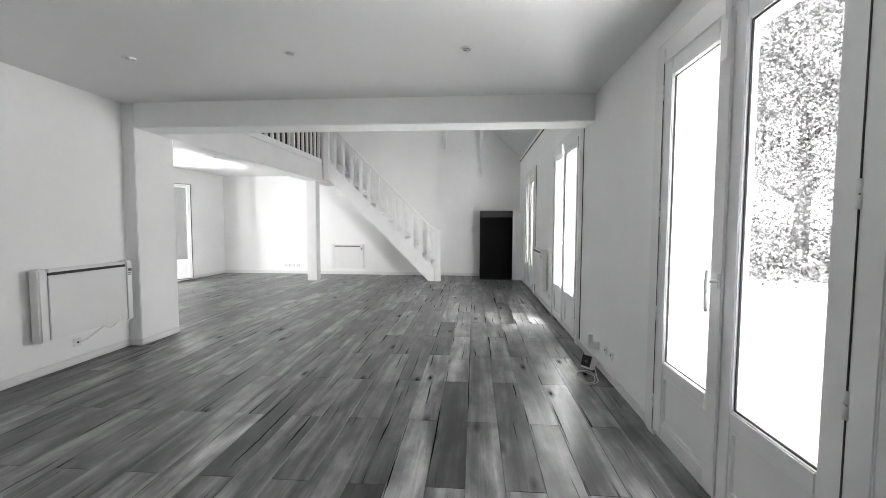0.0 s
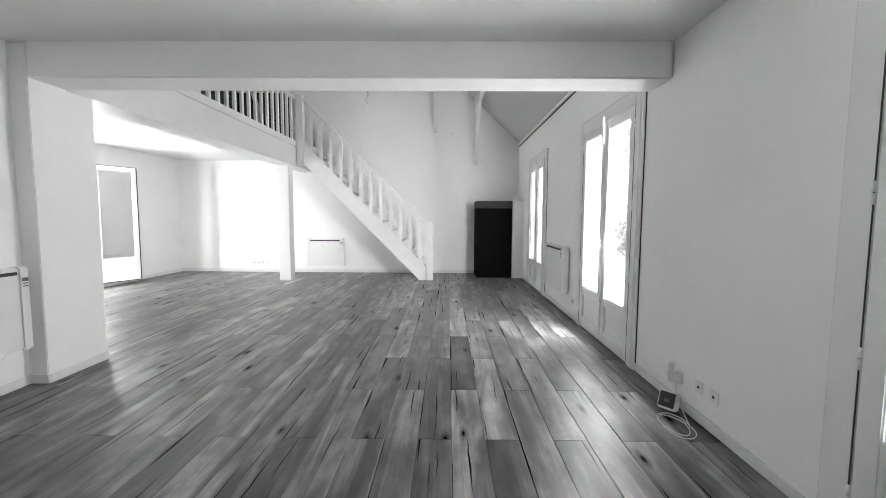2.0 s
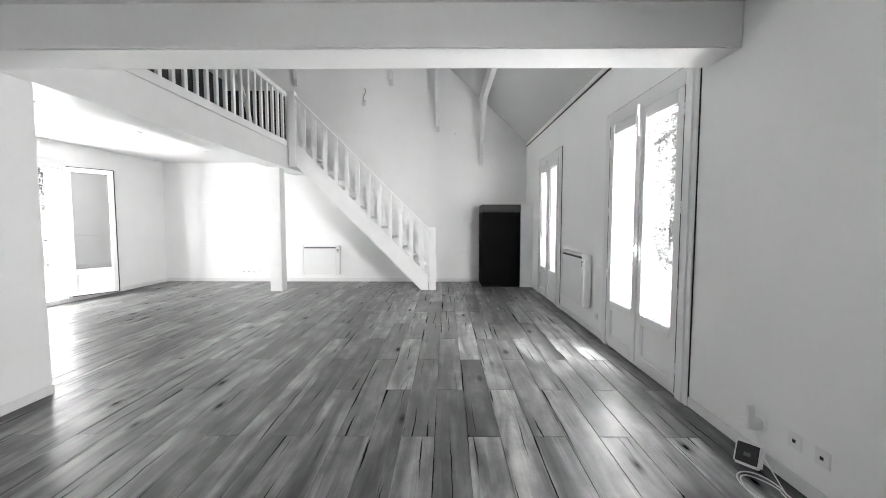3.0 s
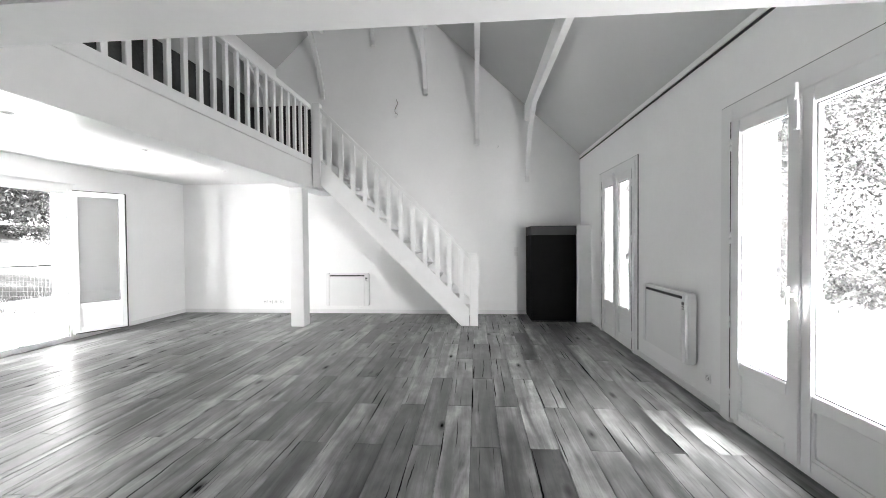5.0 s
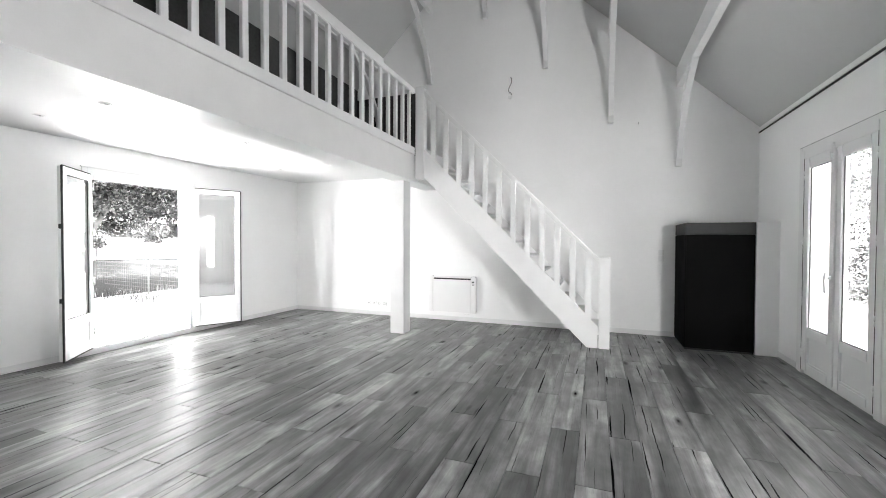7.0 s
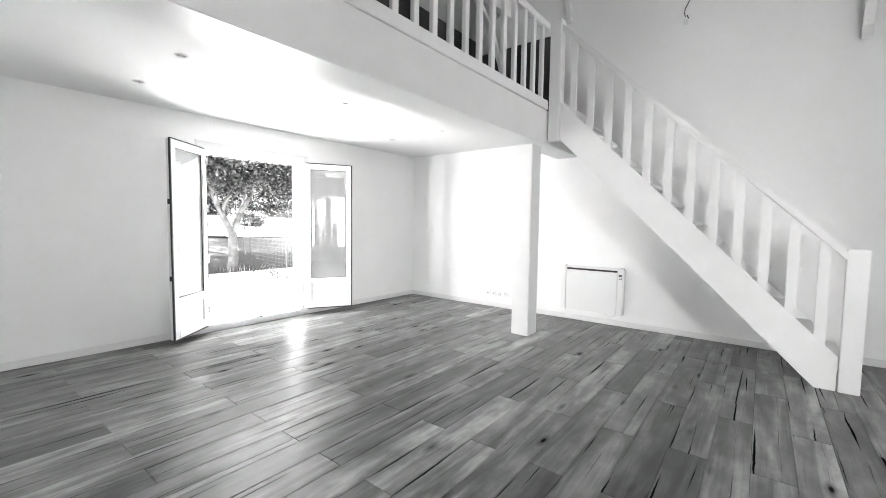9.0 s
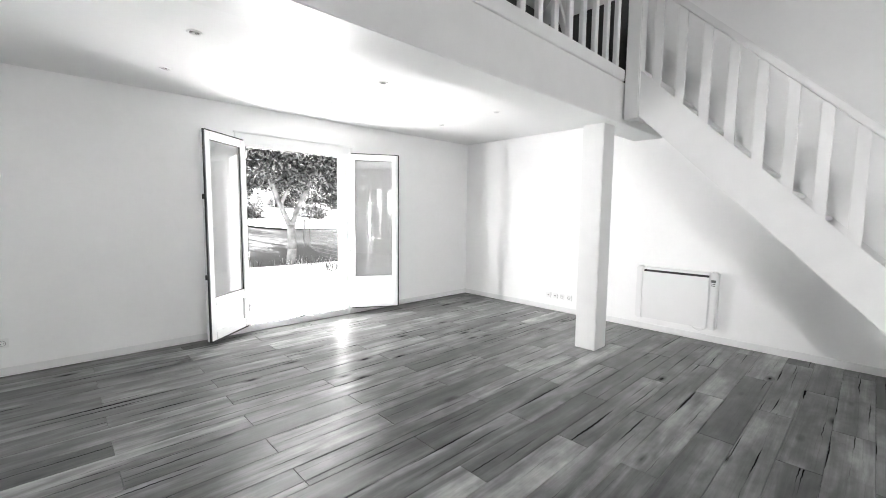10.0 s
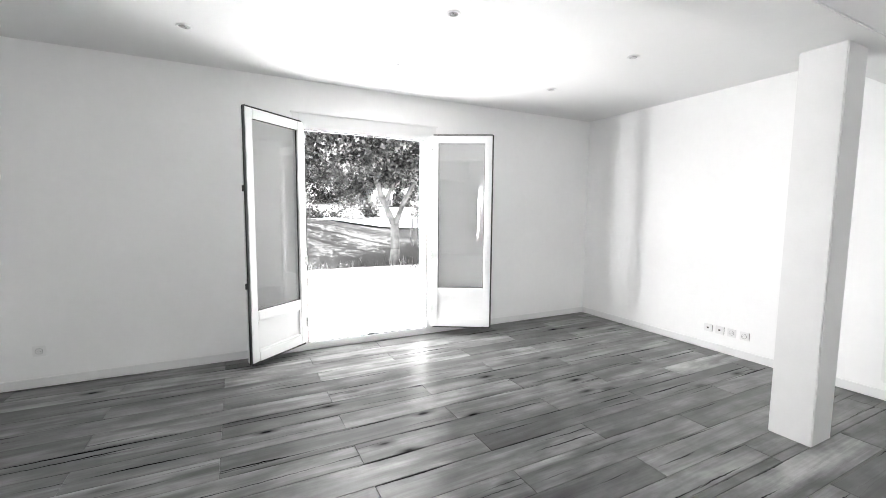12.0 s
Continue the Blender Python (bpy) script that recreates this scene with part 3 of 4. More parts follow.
# ---- roof timbers: a purlin a metre, each with a brace from the gable ----
for k, x in enumerate((0.40, -0.53, -1.515, -2.53, -3.545, -4.53)):
    zs = RIDGE_Z - PITCH * abs(x - RIDGE_X)
    low = {0: 2.60, 1: 3.32, 2: 4.30, 3: 5.28, 4: 4.30, 5: 3.32}[k]
    timber = thing("roof_purlin", "white painted roof purlin with a slim brace to the gable", "roof beam", pose(x, N, zs), group="roof purlins")
    hgt, wid = 0.2, 0.085
    bm = boxes((-wid / 2, wid / 2, YB + 0.3 - N, -0.0, -hgt - 0.06, -0.02 if k == 3 else 0.02), bevel=0.005)
    part("beam", bm, M_WOODPAINT, timber)
    bm = bmesh.new()
    run, top = 1.05, -hgt - 0.03
    pts = [Vector((0, -0.02, low - zs)), Vector((0, -0.22, (low - zs) * 0.62 + top * 0.38)), Vector((0, -0.56, (low - zs) * 0.27 + top * 0.73)), Vector((0, -run, top))]
    for a, b in zip(pts, pts[1:]):
        d = (b - a).normalized() * 0.012
        beam_between(bm, a - d, b + d, 0.065, 0.075, up=(1, 0, 0))
    part("brace", ease(bm, 0.004), M_WOODPAINT, timber)
    part("wall_block", ease(boxes((-0.04, 0.04, -0.07, 0.0, low - zs - 0.09, low - zs + 0.02)), 0.006), M_WOODPAINT, timber)

# ---- low dark cupboard in the corner ----
cup = thing("low_cupboard", "low black-painted corner cupboard with a grey top board", "cupboard", pose(0.88, 10.35, 0))


def cl(bm):
    bmesh.ops.translate(bm, verts=bm.verts[:], vec=(-0.88, -10.35, 0))
    return bm


part("body", cl(ease(boxes((0.375, 1.14, 9.99, N, 0.02, 1.5)), 0.004)), M_DARKBOARD, cup)
part("door", cl(ease(boxes((0.385, 1.13, 9.972, 9.989, 0.03, 1.49)), 0.003)), M_DARKBOARD, cup)
part("top_board", cl(ease(boxes((0.375, 1.14, 9.975, N, 1.502, 1.655)), 0.003)), M_DARKTRIM, cup, "dark grey top board")
part("plinth", cl(boxes((0.385, 1.13, 9.98, N - 0.02, 0.0, 0.02))), M_SEAL, cup)
structure("wall_nib", ease(boxes((1.145, E, 9.965, N, -0.05, 1.66)), 0.004), M_WALL, "low white boxed wall end beside the cupboard", "wall")


# ---- electric radiators ----
def radiator(width, height, m):
    """Seen from the front: x to the right, y back to the wall (0), z up from its lower edge."""
    r = thing("electric_radiator", "white wall-mounted electric radiator with a dark top grille", "radiator", m, group="electric radiators")
    d, side = 0.11, 0.085
    body = part("body", ease(boxes((side, width - side, -d + 0.012, -0.02, 0.0, height - 0.008)), 0.008), M_METAL, r)
    part("front_panel", ease(boxes((side + 0.0015, width - side - 0.0015, -d, -d + 0.0125, 0.004, height - 0.062)), 0.004), M_METAL, body)
    part("grille", boxes((side + 0.004, width - side - 0.004, -d + 0.002, -d + 0.014, height - 0.058, height - 0.034)), M_BLACK, body, "black outlet slot")
    part("top_lip", ease(boxes((side + 0.002, width - side - 0.002, -d + 0.001, -d + 0.02, height - 0.032, height - 0.004)), 0.005), M_METAL, body)
    for k in range(2):
        x = 0 if k == 0 else width - side
        cap = part("end_cap", ease(boxes((x, x + side - 0.001, -d - 0.002, -0.015, -0.006, height)), 0.014), M_PVC, r)
        if k:
            pad = part("control_panel", ease(boxes((x + 0.014, x + side - 0.016, -d - 0.007, -d, height - 0.16, height - 0.07)), 0.003), M_METAL, cap)
            part("display", boxes((x + 0.02, x + side - 0.022, -d - 0.009, -d - 0.0065, height - 0.108, height - 0.08)), M_GREYPLASTIC, pad, "small dark display")
            for j in range(2):
                part("button", boxes((x + 0.022, x + side - 0.026, -d - 0.009, -d - 0.0065, height - 0.127 - 0.02 * j, height - 0.119 - 0.02 * j)), M_GREYPLASTIC, pad)
    for x in (0.2, width - 0.2):
        part("wall_bracket", boxes((x - 0.02, x + 0.02, -0.02, 0.0, 0.06, height - 0.06)), M_METAL, r)
    pts = [(width * 0.7 + 0.16 * i / 10, -0.035, -0.004 - 0.045 * math.sin(math.pi * i / 10)) for i in range(11)]
    part("cord", tube(pts, 0.004), M_PVC, r, "thin white power cord", True)
    return r


radiator(0.86, 0.63, pose(-3.51, N, 0.165))
radiator(0.95, 0.62, pose(FW, 3.25, 0.315, 0, 0, 90))
radiator(0.95, 0.63, pose(E, 7.54, 0.30, 0, 0, -90))

# ---- floor boards ----
PW, PL = 0.202, 1.40
floor = structure("floor", boxes((W - 0.0, E, S, N, -0.3, -0.012)), M_SEAL, "grey-brown oak laminate floor with dark splits and knots", "floor")
rooms = [(FW, E + 0.02, S, N), (W, FW, YB + 0.2, N)]
cache, spare, count = {}, [], 0
GAP = 0.0012


def plank_mesh(w, l):
    key = (round(w, 3), round(l, 3))
    if key not in cache:
        bm = boxes((-w / 2 + GAP, w / 2 - GAP, -l / 2 + GAP, l / 2 - GAP, -0.012, 0.0))
        top = [e for e in bm.edges if all(v.co.z > -0.001 for v in e.verts)]
        bmesh.ops.bevel(bm, geom=top, offset=0.0015, segments=1, affect="EDGES")
        cache[key] = mesh_of("plank", bm, M_PLANK)
    return cache[key]


PX0, PY0 = -0.013, 4.915
pieces = []
for c in range(-42, 12):
    x0 = PX0 + c * PW
    shift = (c % 2) * PL / 2
    for r in range(-6, 6):
        y0 = PY0 + shift + r * PL
        for rx0, rx1, ry0, ry1 in rooms:
            a0, a1, b0, b1 = max(x0, rx0), min(x0 + PW, rx1), max(y0, ry0), min(y0 + PL, ry1)
            if a1 - a0 > 0.02 and b1 - b0 > 0.03:
                pieces.append(((a0 + a1) / 2, (b0 + b1) / 2, a1 - a0, b1 - b0))
pieces.sort(key=lambda p: abs(p[0] + 1.5) * 0.8 + abs(p[1] - 5.2))
rest = bmesh.new()
for i, (x, y, w, l) in enumerate(pieces):
    if i < 300:
        ob = new("plank", plank_mesh(w, l))
        ob.location, ob.parent = (x, y, 0), floor
    else:
        v = [rest.verts.new((x + sx * (w / 2 - GAP), y + sy * (l / 2 - GAP), z)) for z in (-0.012, 0) for sx, sy in ((-1, -1), (1, -1), (1, 1), (-1, 1))]
        for f in ((4, 5, 6, 7), (0, 1, 5, 4), (1, 2, 6, 5), (2, 3, 7, 6), (3, 0, 4, 7)):
            rest.faces.new([v[j] for j in f])
tagged(part("planks", rest, M_PLANK, floor), kind="stuff")

# ---- spotlights, sockets, small fittings ----
def spotlight(x, y):
    s = thing("recessed_spotlight", "small white recessed ceiling spotlight, switched off", "spotlight", pose(x, y, CEIL), group="recessed spotlights")
    bm = bmesh.new()
    r = [0.045, 0.047, 0.042, 0.033, 0.03]
    z = [0.0, -0.005, -0.009, -0.006, 0.0]
    rings = [[bm.verts.new((a * math.cos(k * math.pi / 14), a * math.sin(k * math.pi / 14), h)) for k in range(28)] for a, h in zip(r, z)]
    for p, q in zip(rings, rings[1:]):
        for k in range(28):
            bm.faces.new((p[k], q[k], q[(k + 1) % 28], p[(k + 1) % 28]))
    part("ring", bm, M_PVC, s, "", True)
    bm = bmesh.new()
    bmesh.ops.create_cone(bm, cap_ends=True, segments=20, radius1=0.031, radius2=0.02, depth=0.004, matrix=Matrix.Translation((0, 0, -0.003)))
    part("lamp", bm, M_CHROME, s, "dull silver lamp face", True)


for x, y in ((-2.42, 3.16), (-1.15, 3.155), (0.158, 3.165), (-5.69, 6.17), (-4.72, 6.17), (-5.66, 7.68), (-4.70, 7.67), (-5.62, 9.27), (-4.66, 9.24)):
    spotlight(x, y)


def socket(m, kind_, label, edge=False):
    """A square wall plate facing -y, its centre at the origin."""
    s = thing("wall_socket" if kind_ != "switch" else "light_switch", label, "socket" if kind_ != "switch" else "switch", m, group="wall plates")
    part("plate", ease(boxes((-0.04, 0.04, -0.01, 0.0, -0.04, 0.04)), 0.004), M_PVC, s)
    if kind_ == "power":
        bm = bmesh.new()
        turn = Matrix.Translation((0, -0.0115, 0)) @ pose(0, 0, 0, 90)
        bmesh.ops.create_cone(bm, cap_ends=True, segments=20, radius1=0.021, radius2=0.021, depth=0.003, matrix=turn)
        well = part("well", bm, M_PVC, s)
        for dx in (-0.0095, 0.0095):
            bm = rod(bmesh.new(), (dx, -0.0132, -0.002), (dx, -0.0138, -0.002), 0.003)
            part("hole", bm, M_BLACK, well, "dark pin hole")
        part("pin", rod(bmesh.new(), (0, -0.012, 0.011), (0, -0.02, 0.011), 0.0025), M_CHROME, well)
        bm = tube([(0.0215 * math.cos(k * math.pi / 12), -0.012, 0.0215 * math.sin(k * math.pi / 12)) for k in range(25)], 0.0016, 5)
        part("rim", bm, M_GREYPLASTIC, well)
    elif kind_ == "data":
        part("jack", boxes((-0.009, 0.009, -0.012, -0.009, -0.008, 0.008)), M_BLACK, s, "dark data jack")
    else:
        part("rocker", ease(boxes((-0.028, 0.028, -0.015, -0.009, -0.028, 0.028)), 0.003), M_PVC, s)
    if edge:
        part("side_label", boxes((0.0402, 0.0415, -0.006, 0.0, -0.038, 0.038)), M_GREYPLASTIC, s)
    return s


for k in range(4):
    socket(pose(-4.80 + 0.112 * k, N, 0.222), "data" if k < 2 else "power", "white square data socket on the wall" if k < 2 else "white square power socket on the wall", edge=k in (0, 1, 3))
socket(pose(W, 5.06, 0.285, 0, 0, 90), "power", "white power socket low on the wall")
for y in (3.60, 3.75):
    socket(pose(E, y, 0.235, 0, 0, -90), "data", "white wall socket low beside the glazed doors")
socket(pose(E, 6.44, 0.235, 0, 0, -90), "power", "white cable outlet beside the radiator")
socket(pose(FW, 3.66, 0.205, 0, 0, 90), "data", "white cable outlet under the radiator")
for z in (1.155, 1.245):
    socket(pose(0.19, N, z), "switch", "white rocker switch near the corner cupboard")
cord = tube([(FW + 0.02, 3.67 + 0.022 * i, 0.2 + 0.1 * (i / 12) ** 1.5) for i in range(13)], 0.005)
tagged(part("radiator_cable", cord, M_PVC), "white cable from outlet to radiator", "cable")

# a bare wire hanging out of the gable, and a nail with string
pts = [(-2.085 + 0.025 * math.sin(i * 0.7), N - 0.012 - 0.05 * math.sin(i / 10 * math.pi), 4.15 - 0.034 * i + (0.05 if i > 8 else 0)) for i in range(11)]
wire = thing("hanging_wire", "thin dark bare lamp wire hanging from the gable", "wire", pose(-2.085, N, 4.15))
bm = tube(pts, 0.006)
bmesh.ops.translate(bm, verts=bm.verts[:], vec=(2.085, -N, -4.15))
part("cable", bm, M_SEAL, wire, "", True)
part("connector", ease(boxes((-0.035, 0.015, -0.05, -0.01, -0.36, -0.315)), 0.004), M_PVC, wire, "white terminal block")
hook = rod(bmesh.new(), (-0.14, N, 3.19), (-0.14, N - 0.05, 3.2), 0.008)
tagged(part("wall_hook", hook, M_CHROME), "small metal hook screwed into the gable wall", "hook")

# plug adapter, router and its coiled cable by the east wall
plug = thing("plug_adapter", "white plug adapter with a small antenna in a socket", "adapter", pose(E, 3.97, 0.215, 0, 0, -90))
part("base_plate", ease(boxes((-0.04, 0.04, -0.012, 0, -0.04, 0.04)), 0.004), M_PVC, plug)
part("body", ease(boxes((-0.025, 0.03, -0.075, -0.012, -0.03, 0.03)), 0.006), M_PVC, plug)
part("tall_plug", ease(boxes((0.01, 0.034, -0.1, -0.06, -0.02, 0.11)), 0.005), M_PVC, plug)
part("cross_plug", rod(bmesh.new(), (-0.09, -0.05, -0.005), (-0.02, -0.05, 0.0), 0.014), M_PVC, plug, "", True)
router = thing("router", "small white and black router leaning against the skirting", "router", pose(1.265, 3.90, 0.012, 0, 22, 38))
part("case", ease(boxes((-0.035, 0.035, -0.06, 0.06, 0.0, 0.125)), 0.01), M_PVC, router)
part("dark_face", ease(boxes((-0.038, -0.0355, -0.05, 0.05, 0.015, 0.115)), 0.001), M_BLACK, router, "glossy black front")
part("led_bar", boxes((-0.0395, -0.0381, -0.015, 0.015, 0.05, 0.07)), M_GREYPLASTIC, router)
pts = []
for i in range(90):
    a = i / 90 * 2 * math.pi * 2
    rr = 0.095 + 0.03 * math.sin(i * 0.11)
    pts.append((1.22 + rr * 0.8 * math.cos(a), 3.69 + rr * 1.4 * math.sin(a), 0.008 + 0.005 * (i // 45) + 0.004 * math.sin(a * 2.3)))
pts += [(1.30, 3.72 + 0.03 * i, 0.02 + 0.02 * i) for i in range(6)]
pts += [(1.325, 3.92, 0.17), (1.33, 3.96, 0.2)]
tagged(part("coiled_cable", tube(pts, 0.0035), M_PVC, None, "", True), "white network cable coiled on the floor", "cable")


# ---- outside ----
def ground_height(x, y):
    west = max(0.0, min(1.0, (-12.5 - x) / 20))
    h = -0.32 + 0.2 * max(0.0, min(1.0, (-11.5 - x) / 1.2)) + 2.9 * west ** 1.3
    h += 0.72 * math.exp(-((x + 17.5) ** 2 + (y - 8.6) ** 2) / 7.0)
    return h


def sheet():
    xs = [-400, -150, -80, -55] + [-45 + i for i in range(45)] + [2, 12, 40, 120, 400]
    ys = [-400, -120, -40, -12] + [-6 + i * 1.1 for i in range(38)] + [50, 90, 180, 400]
    bm = bmesh.new()
    v = [[bm.verts.new((x, y, ground_height(x, y) + 0.04 * noise.noise((x * 0.7, y * 0.7, 0)) * (x < -13))) for y in ys] for x in xs]
    for i in range(len(xs) - 1):
        for j in range(len(ys) - 1):
            bm.faces.new((v[i][j], v[i + 1][j], v[i + 1][j + 1], v[i][j + 1]))
    for f in bm.faces:
        f.smooth = True
    return bm


structure("ground", sheet(), M_GRASS, "lawn rising gently towards the woods", "ground")
structure("terrace_west", boxes((-12.6, W - 0.3, -4.0, 24.0, -0.6, -0.06)), M_TERRACE, "pale sunlit terrace outside the open door", "terrace")
structure("terrace_east", boxes((E + 0.365, 10.5, -8, 26, -0.6, -0.06)), M_SLABS, "pale sunlit terrace outside the glazed doors", "terrace")
# tile joints of the east terrace
for i in range(18):
    structure("terrace_joint", boxes((E + 0.4, 7.0, 1.0 + 0.5 * i, 1.008 + 0.5 * i, -0.0605, -0.056)), M_ROCK, "narrow grey joint between terrace slabs", "joint")


# Pale sheet laid over the ground, its colour standing in for sunlit lawn.
def drive():
    bm = bmesh.new()
    xs = [-18.6 - i * 0.55 for i in range(13)]
    ys = [-10 + 2 * i for i in range(30)]
    v = [[bm.verts.new((x + 0.5 * math.sin(y * 0.35), y, ground_height(x + 0.5 * math.sin(y * 0.35), y) + 0.06)) for y in ys] for x in xs]
    for i in range(len(xs) - 1):
        for j in range(len(ys) - 1):
            bm.faces.new((v[i][j + 1], v[i + 1][j + 1], v[i + 1][j], v[i][j]))
    return bm


structure("drive", drive(), M_SUNLAWN, "pale band crossing the garden, coloured as sunlit lawn", "drive")


def leaves(rng, clumps, each, size, spread):
    """Small two-triangle leaves round clump centres."""
    c = np.repeat(np.array(clumps), each, axis=0)
    n = len(c)
    p = c + rng.normal(0, 1, (n, 3)) * spread
    a = rng.normal(0, 1, (n, 3))
    a /= np.linalg.norm(a, axis=1)[:, None]
    b = np.cross(a, rng.normal(0, 1, (n, 3)))
    b /= np.linalg.norm(b, axis=1)[:, None]
    s = size * rng.uniform(0.6, 1.3, (n, 1))
    v = np.stack([p - a * s, p + b * s * 0.5, p + a * s, p - b * s * 0.5], axis=1).reshape(-1, 3)
    f = np.arange(n * 4).reshape(-1, 4)
    return v.tolist(), f.tolist()


def crown(parent, rng, clumps, each, size, spread, material):
    v, f = leaves(rng, clumps, each, size, spread)
    me = bpy.data.meshes.new("crown")
    me.from_pydata(v, [], f)
    me.materials.append(material)
    ob = new("crown", me)
    ob.parent = parent
    return ob


def limb(bm, pts, r0, r1, n=9):
    for i, (a, b) in enumerate(zip(pts, pts[1:])):
        k0, k1 = i / (len(pts) - 1), (i + 1) / (len(pts) - 1)
        a, b = Vector(a), Vector(b)
        rod(bm, a, b + (b - a).normalized() * 0.02, r0 + (r1 - r0) * k0, n, r0 + (r1 - r0) * k1)


# the forked garden tree by the terrace
garden = thing("garden_tree", "forked garden tree with pale trunk and dark, shade-toned spreading crown", "tree", pose(-12.95, 10.29, -0.15))
bm = bmesh.new()
limb(bm, [(0, 0, 0), (0.05, 0.03, 0.5), (0.02, 0.02, 1.15)], 0.14, 0.115)
limb(bm, [(0.02, 0.02, 1.1), (-0.1, -0.3, 1.9), (-0.15, -0.55, 2.7), (0.0, -0.75, 3.6)], 0.095, 0.045)
limb(bm, [(0.02, 0.02, 1.1), (0.0, 0.25, 1.7), (0.1, 0.55, 2.3), (0.2, 0.9, 3.2)], 0.09, 0.04)
limb(bm, [(-0.08, -0.22, 1.75), (0.1, 0.02, 2.4), (0.1, 0.15, 3.3)], 0.06, 0.03)
part("trunk", bm, M_BARK, garden, "", True)
rng = np.random.default_rng(4)
cl_ = []
for i in range(200):
    a, r = rng.uniform(0, 2 * math.pi), 2.3 * math.sqrt(rng.uniform(0, 1))
    z = 2.15 + 0.25 * r * rng.uniform(0, 1) + rng.uniform(0, 2.6) * (1 - (r / 3.2) ** 2)
    cl_.append((r * math.cos(a), 0.3 + r * math.sin(a) * 1.15, z))
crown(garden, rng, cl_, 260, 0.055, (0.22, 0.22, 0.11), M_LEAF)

# a larger tree beside it, partly out of view, added to shade the lawn
spread = thing("garden_tree", "large sunlit leafy tree added to shade the sloping lawn", "tree", pose(-18.5, 3.2, 0.2))
bm = bmesh.new()
limb(bm, [(0, 0, -0.3), (0.2, 0.3, 1.6), (0.9, 1.6, 3.4), (2.0, 3.4, 5.0)], 0.26, 0.12)
for k in range(6):
    a = k * 1.05
    limb(bm, [(0.9, 1.6, 3.4), (2.6 + 1.6 * math.cos(a), 4.4 + 1.8 * math.sin(a), 4.7), (2.8 + 3.4 * math.cos(a), 4.7 + 3.6 * math.sin(a), 5.4)], 0.1, 0.03, 7)
part("trunk", bm, M_BARK, spread, "", True)
cl_ = []
for i in range(380):
    a, r = rng.uniform(0, 2 * math.pi), 5.4 * math.sqrt(rng.uniform(0, 1))
    cl_.append((2.9 + r * math.cos(a), 4.7 + 1.1 * r * math.sin(a), 3.9 + rng.uniform(0, 3.4) * (1 - (r / 6.5) ** 2)))
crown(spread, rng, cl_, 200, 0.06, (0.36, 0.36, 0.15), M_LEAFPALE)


def wood_tree(seed, height, material, label, size, each=95):
    t = thing("woodland_tree", label, "tree", pose(0, 0, 0), group="woodland trees")
    r = np.random.default_rng(seed)
    bm = bmesh.new()
    limb(bm, [(0, 0, -0.3), (0.1, 0.05, height * 0.35), (0.0, 0.2, height * 0.8)], 0.2, 0.06, 7)
    for k in range(5):
        a = k * 1.3 + seed
        z = height * (0.25 + 0.1 * k)
        limb(bm, [(0.05, 0.05, z), (1.2 * math.cos(a), 1.2 * math.sin(a), z + 0.9)], 0.07, 0.03, 6)
    part("trunk", bm, M_BARK, t, "", True)
    cs = []
    for i in range(130):
        z = r.uniform(0.08, 1.0)
        rad = (0.36 * height) * math.sin(math.pi * min(1, 0.25 + 0.72 * z)) * math.sqrt(r.uniform(0.15, 1))
        a = r.uniform(0, 2 * math.pi)
        cs.append((rad * math.cos(a), rad * math.sin(a), z * height))
    crown(t, r, cs, each, size, (0.42, 0.42, 0.26), material)
    return t


kinds = [wood_tree(1, 7.5, M_LEAF, "tall leafy woodland tree with shade toned into its foliage", 0.11), wood_tree(2, 6.5, M_LEAFPALE, "leafy sunlit woodland tree at the garden edge", 0.1),
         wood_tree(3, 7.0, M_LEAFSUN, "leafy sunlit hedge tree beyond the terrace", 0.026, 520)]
places = [(-30, 4), (-31.5, 9), (-29, 13.5), (-33, 18), (-30.5, 22.5), (-31, 28), (-30, 33), (-33, 38), (-31, -1), (-38, 44), (-31.5, 26), (-40, 15), (-40, 25), (-31, 16), (-29.5, 19.4), (-36, 12), (-36, 20.5), (-28.6, 11.2),
          (9.2, 12.2), (11.5, 9.5), (12.8, 6.5), (8.2, 15.0), (12.0, 13.5), (7.4, 18.0), (13.8, 3.0), (9.6, 19.5), (14.5, -1), (5.5, 21.5), (3.0, 23.5), (15.0, 10.0)]
rng = np.random.default_rng(9)
for i, (x, y) in enumerate(places):
    src = kinds[i % 2] if x < 0 else kinds[2]
    s = rng.uniform(0.85, 1.25) * (1.0 if x < 0 else 1.4)
    m = pose(x, y, ground_height(x, y) if x < 0 else -0.3, 0, 0, rng.uniform(0, 360)) @ Matrix.Scale(s, 4)
    if i < 2 or (x, y) == (9.2, 12.2):
        src.matrix_world = m
    else:
        copy_thing(src, m)


def bush(seed, x, y, r, material):
    b = thing("bush", "low rounded leafy bush along the garden edge", "bush", pose(x, y, ground_height(x, y) if x < 0 else -0.3), group="garden bushes")
    g = np.random.default_rng(seed)
    cs = [(g.normal(0, r * 0.45), g.normal(0, r * 0.6), abs(g.normal(0.35, 0.3)) * r) for i in range(45)]
    crown(b, g, cs, 70, 0.06, (0.18, 0.18, 0.14), material)
    bm = bmesh.new()
    for k in range(5):
        limb(bm, [(0, 0, -0.1), (0.3 * math.cos(k * 1.3), 0.3 * math.sin(k * 1.3), 0.5 * r)], 0.03, 0.012, 5)
    part("stems", bm, M_BARK, b)


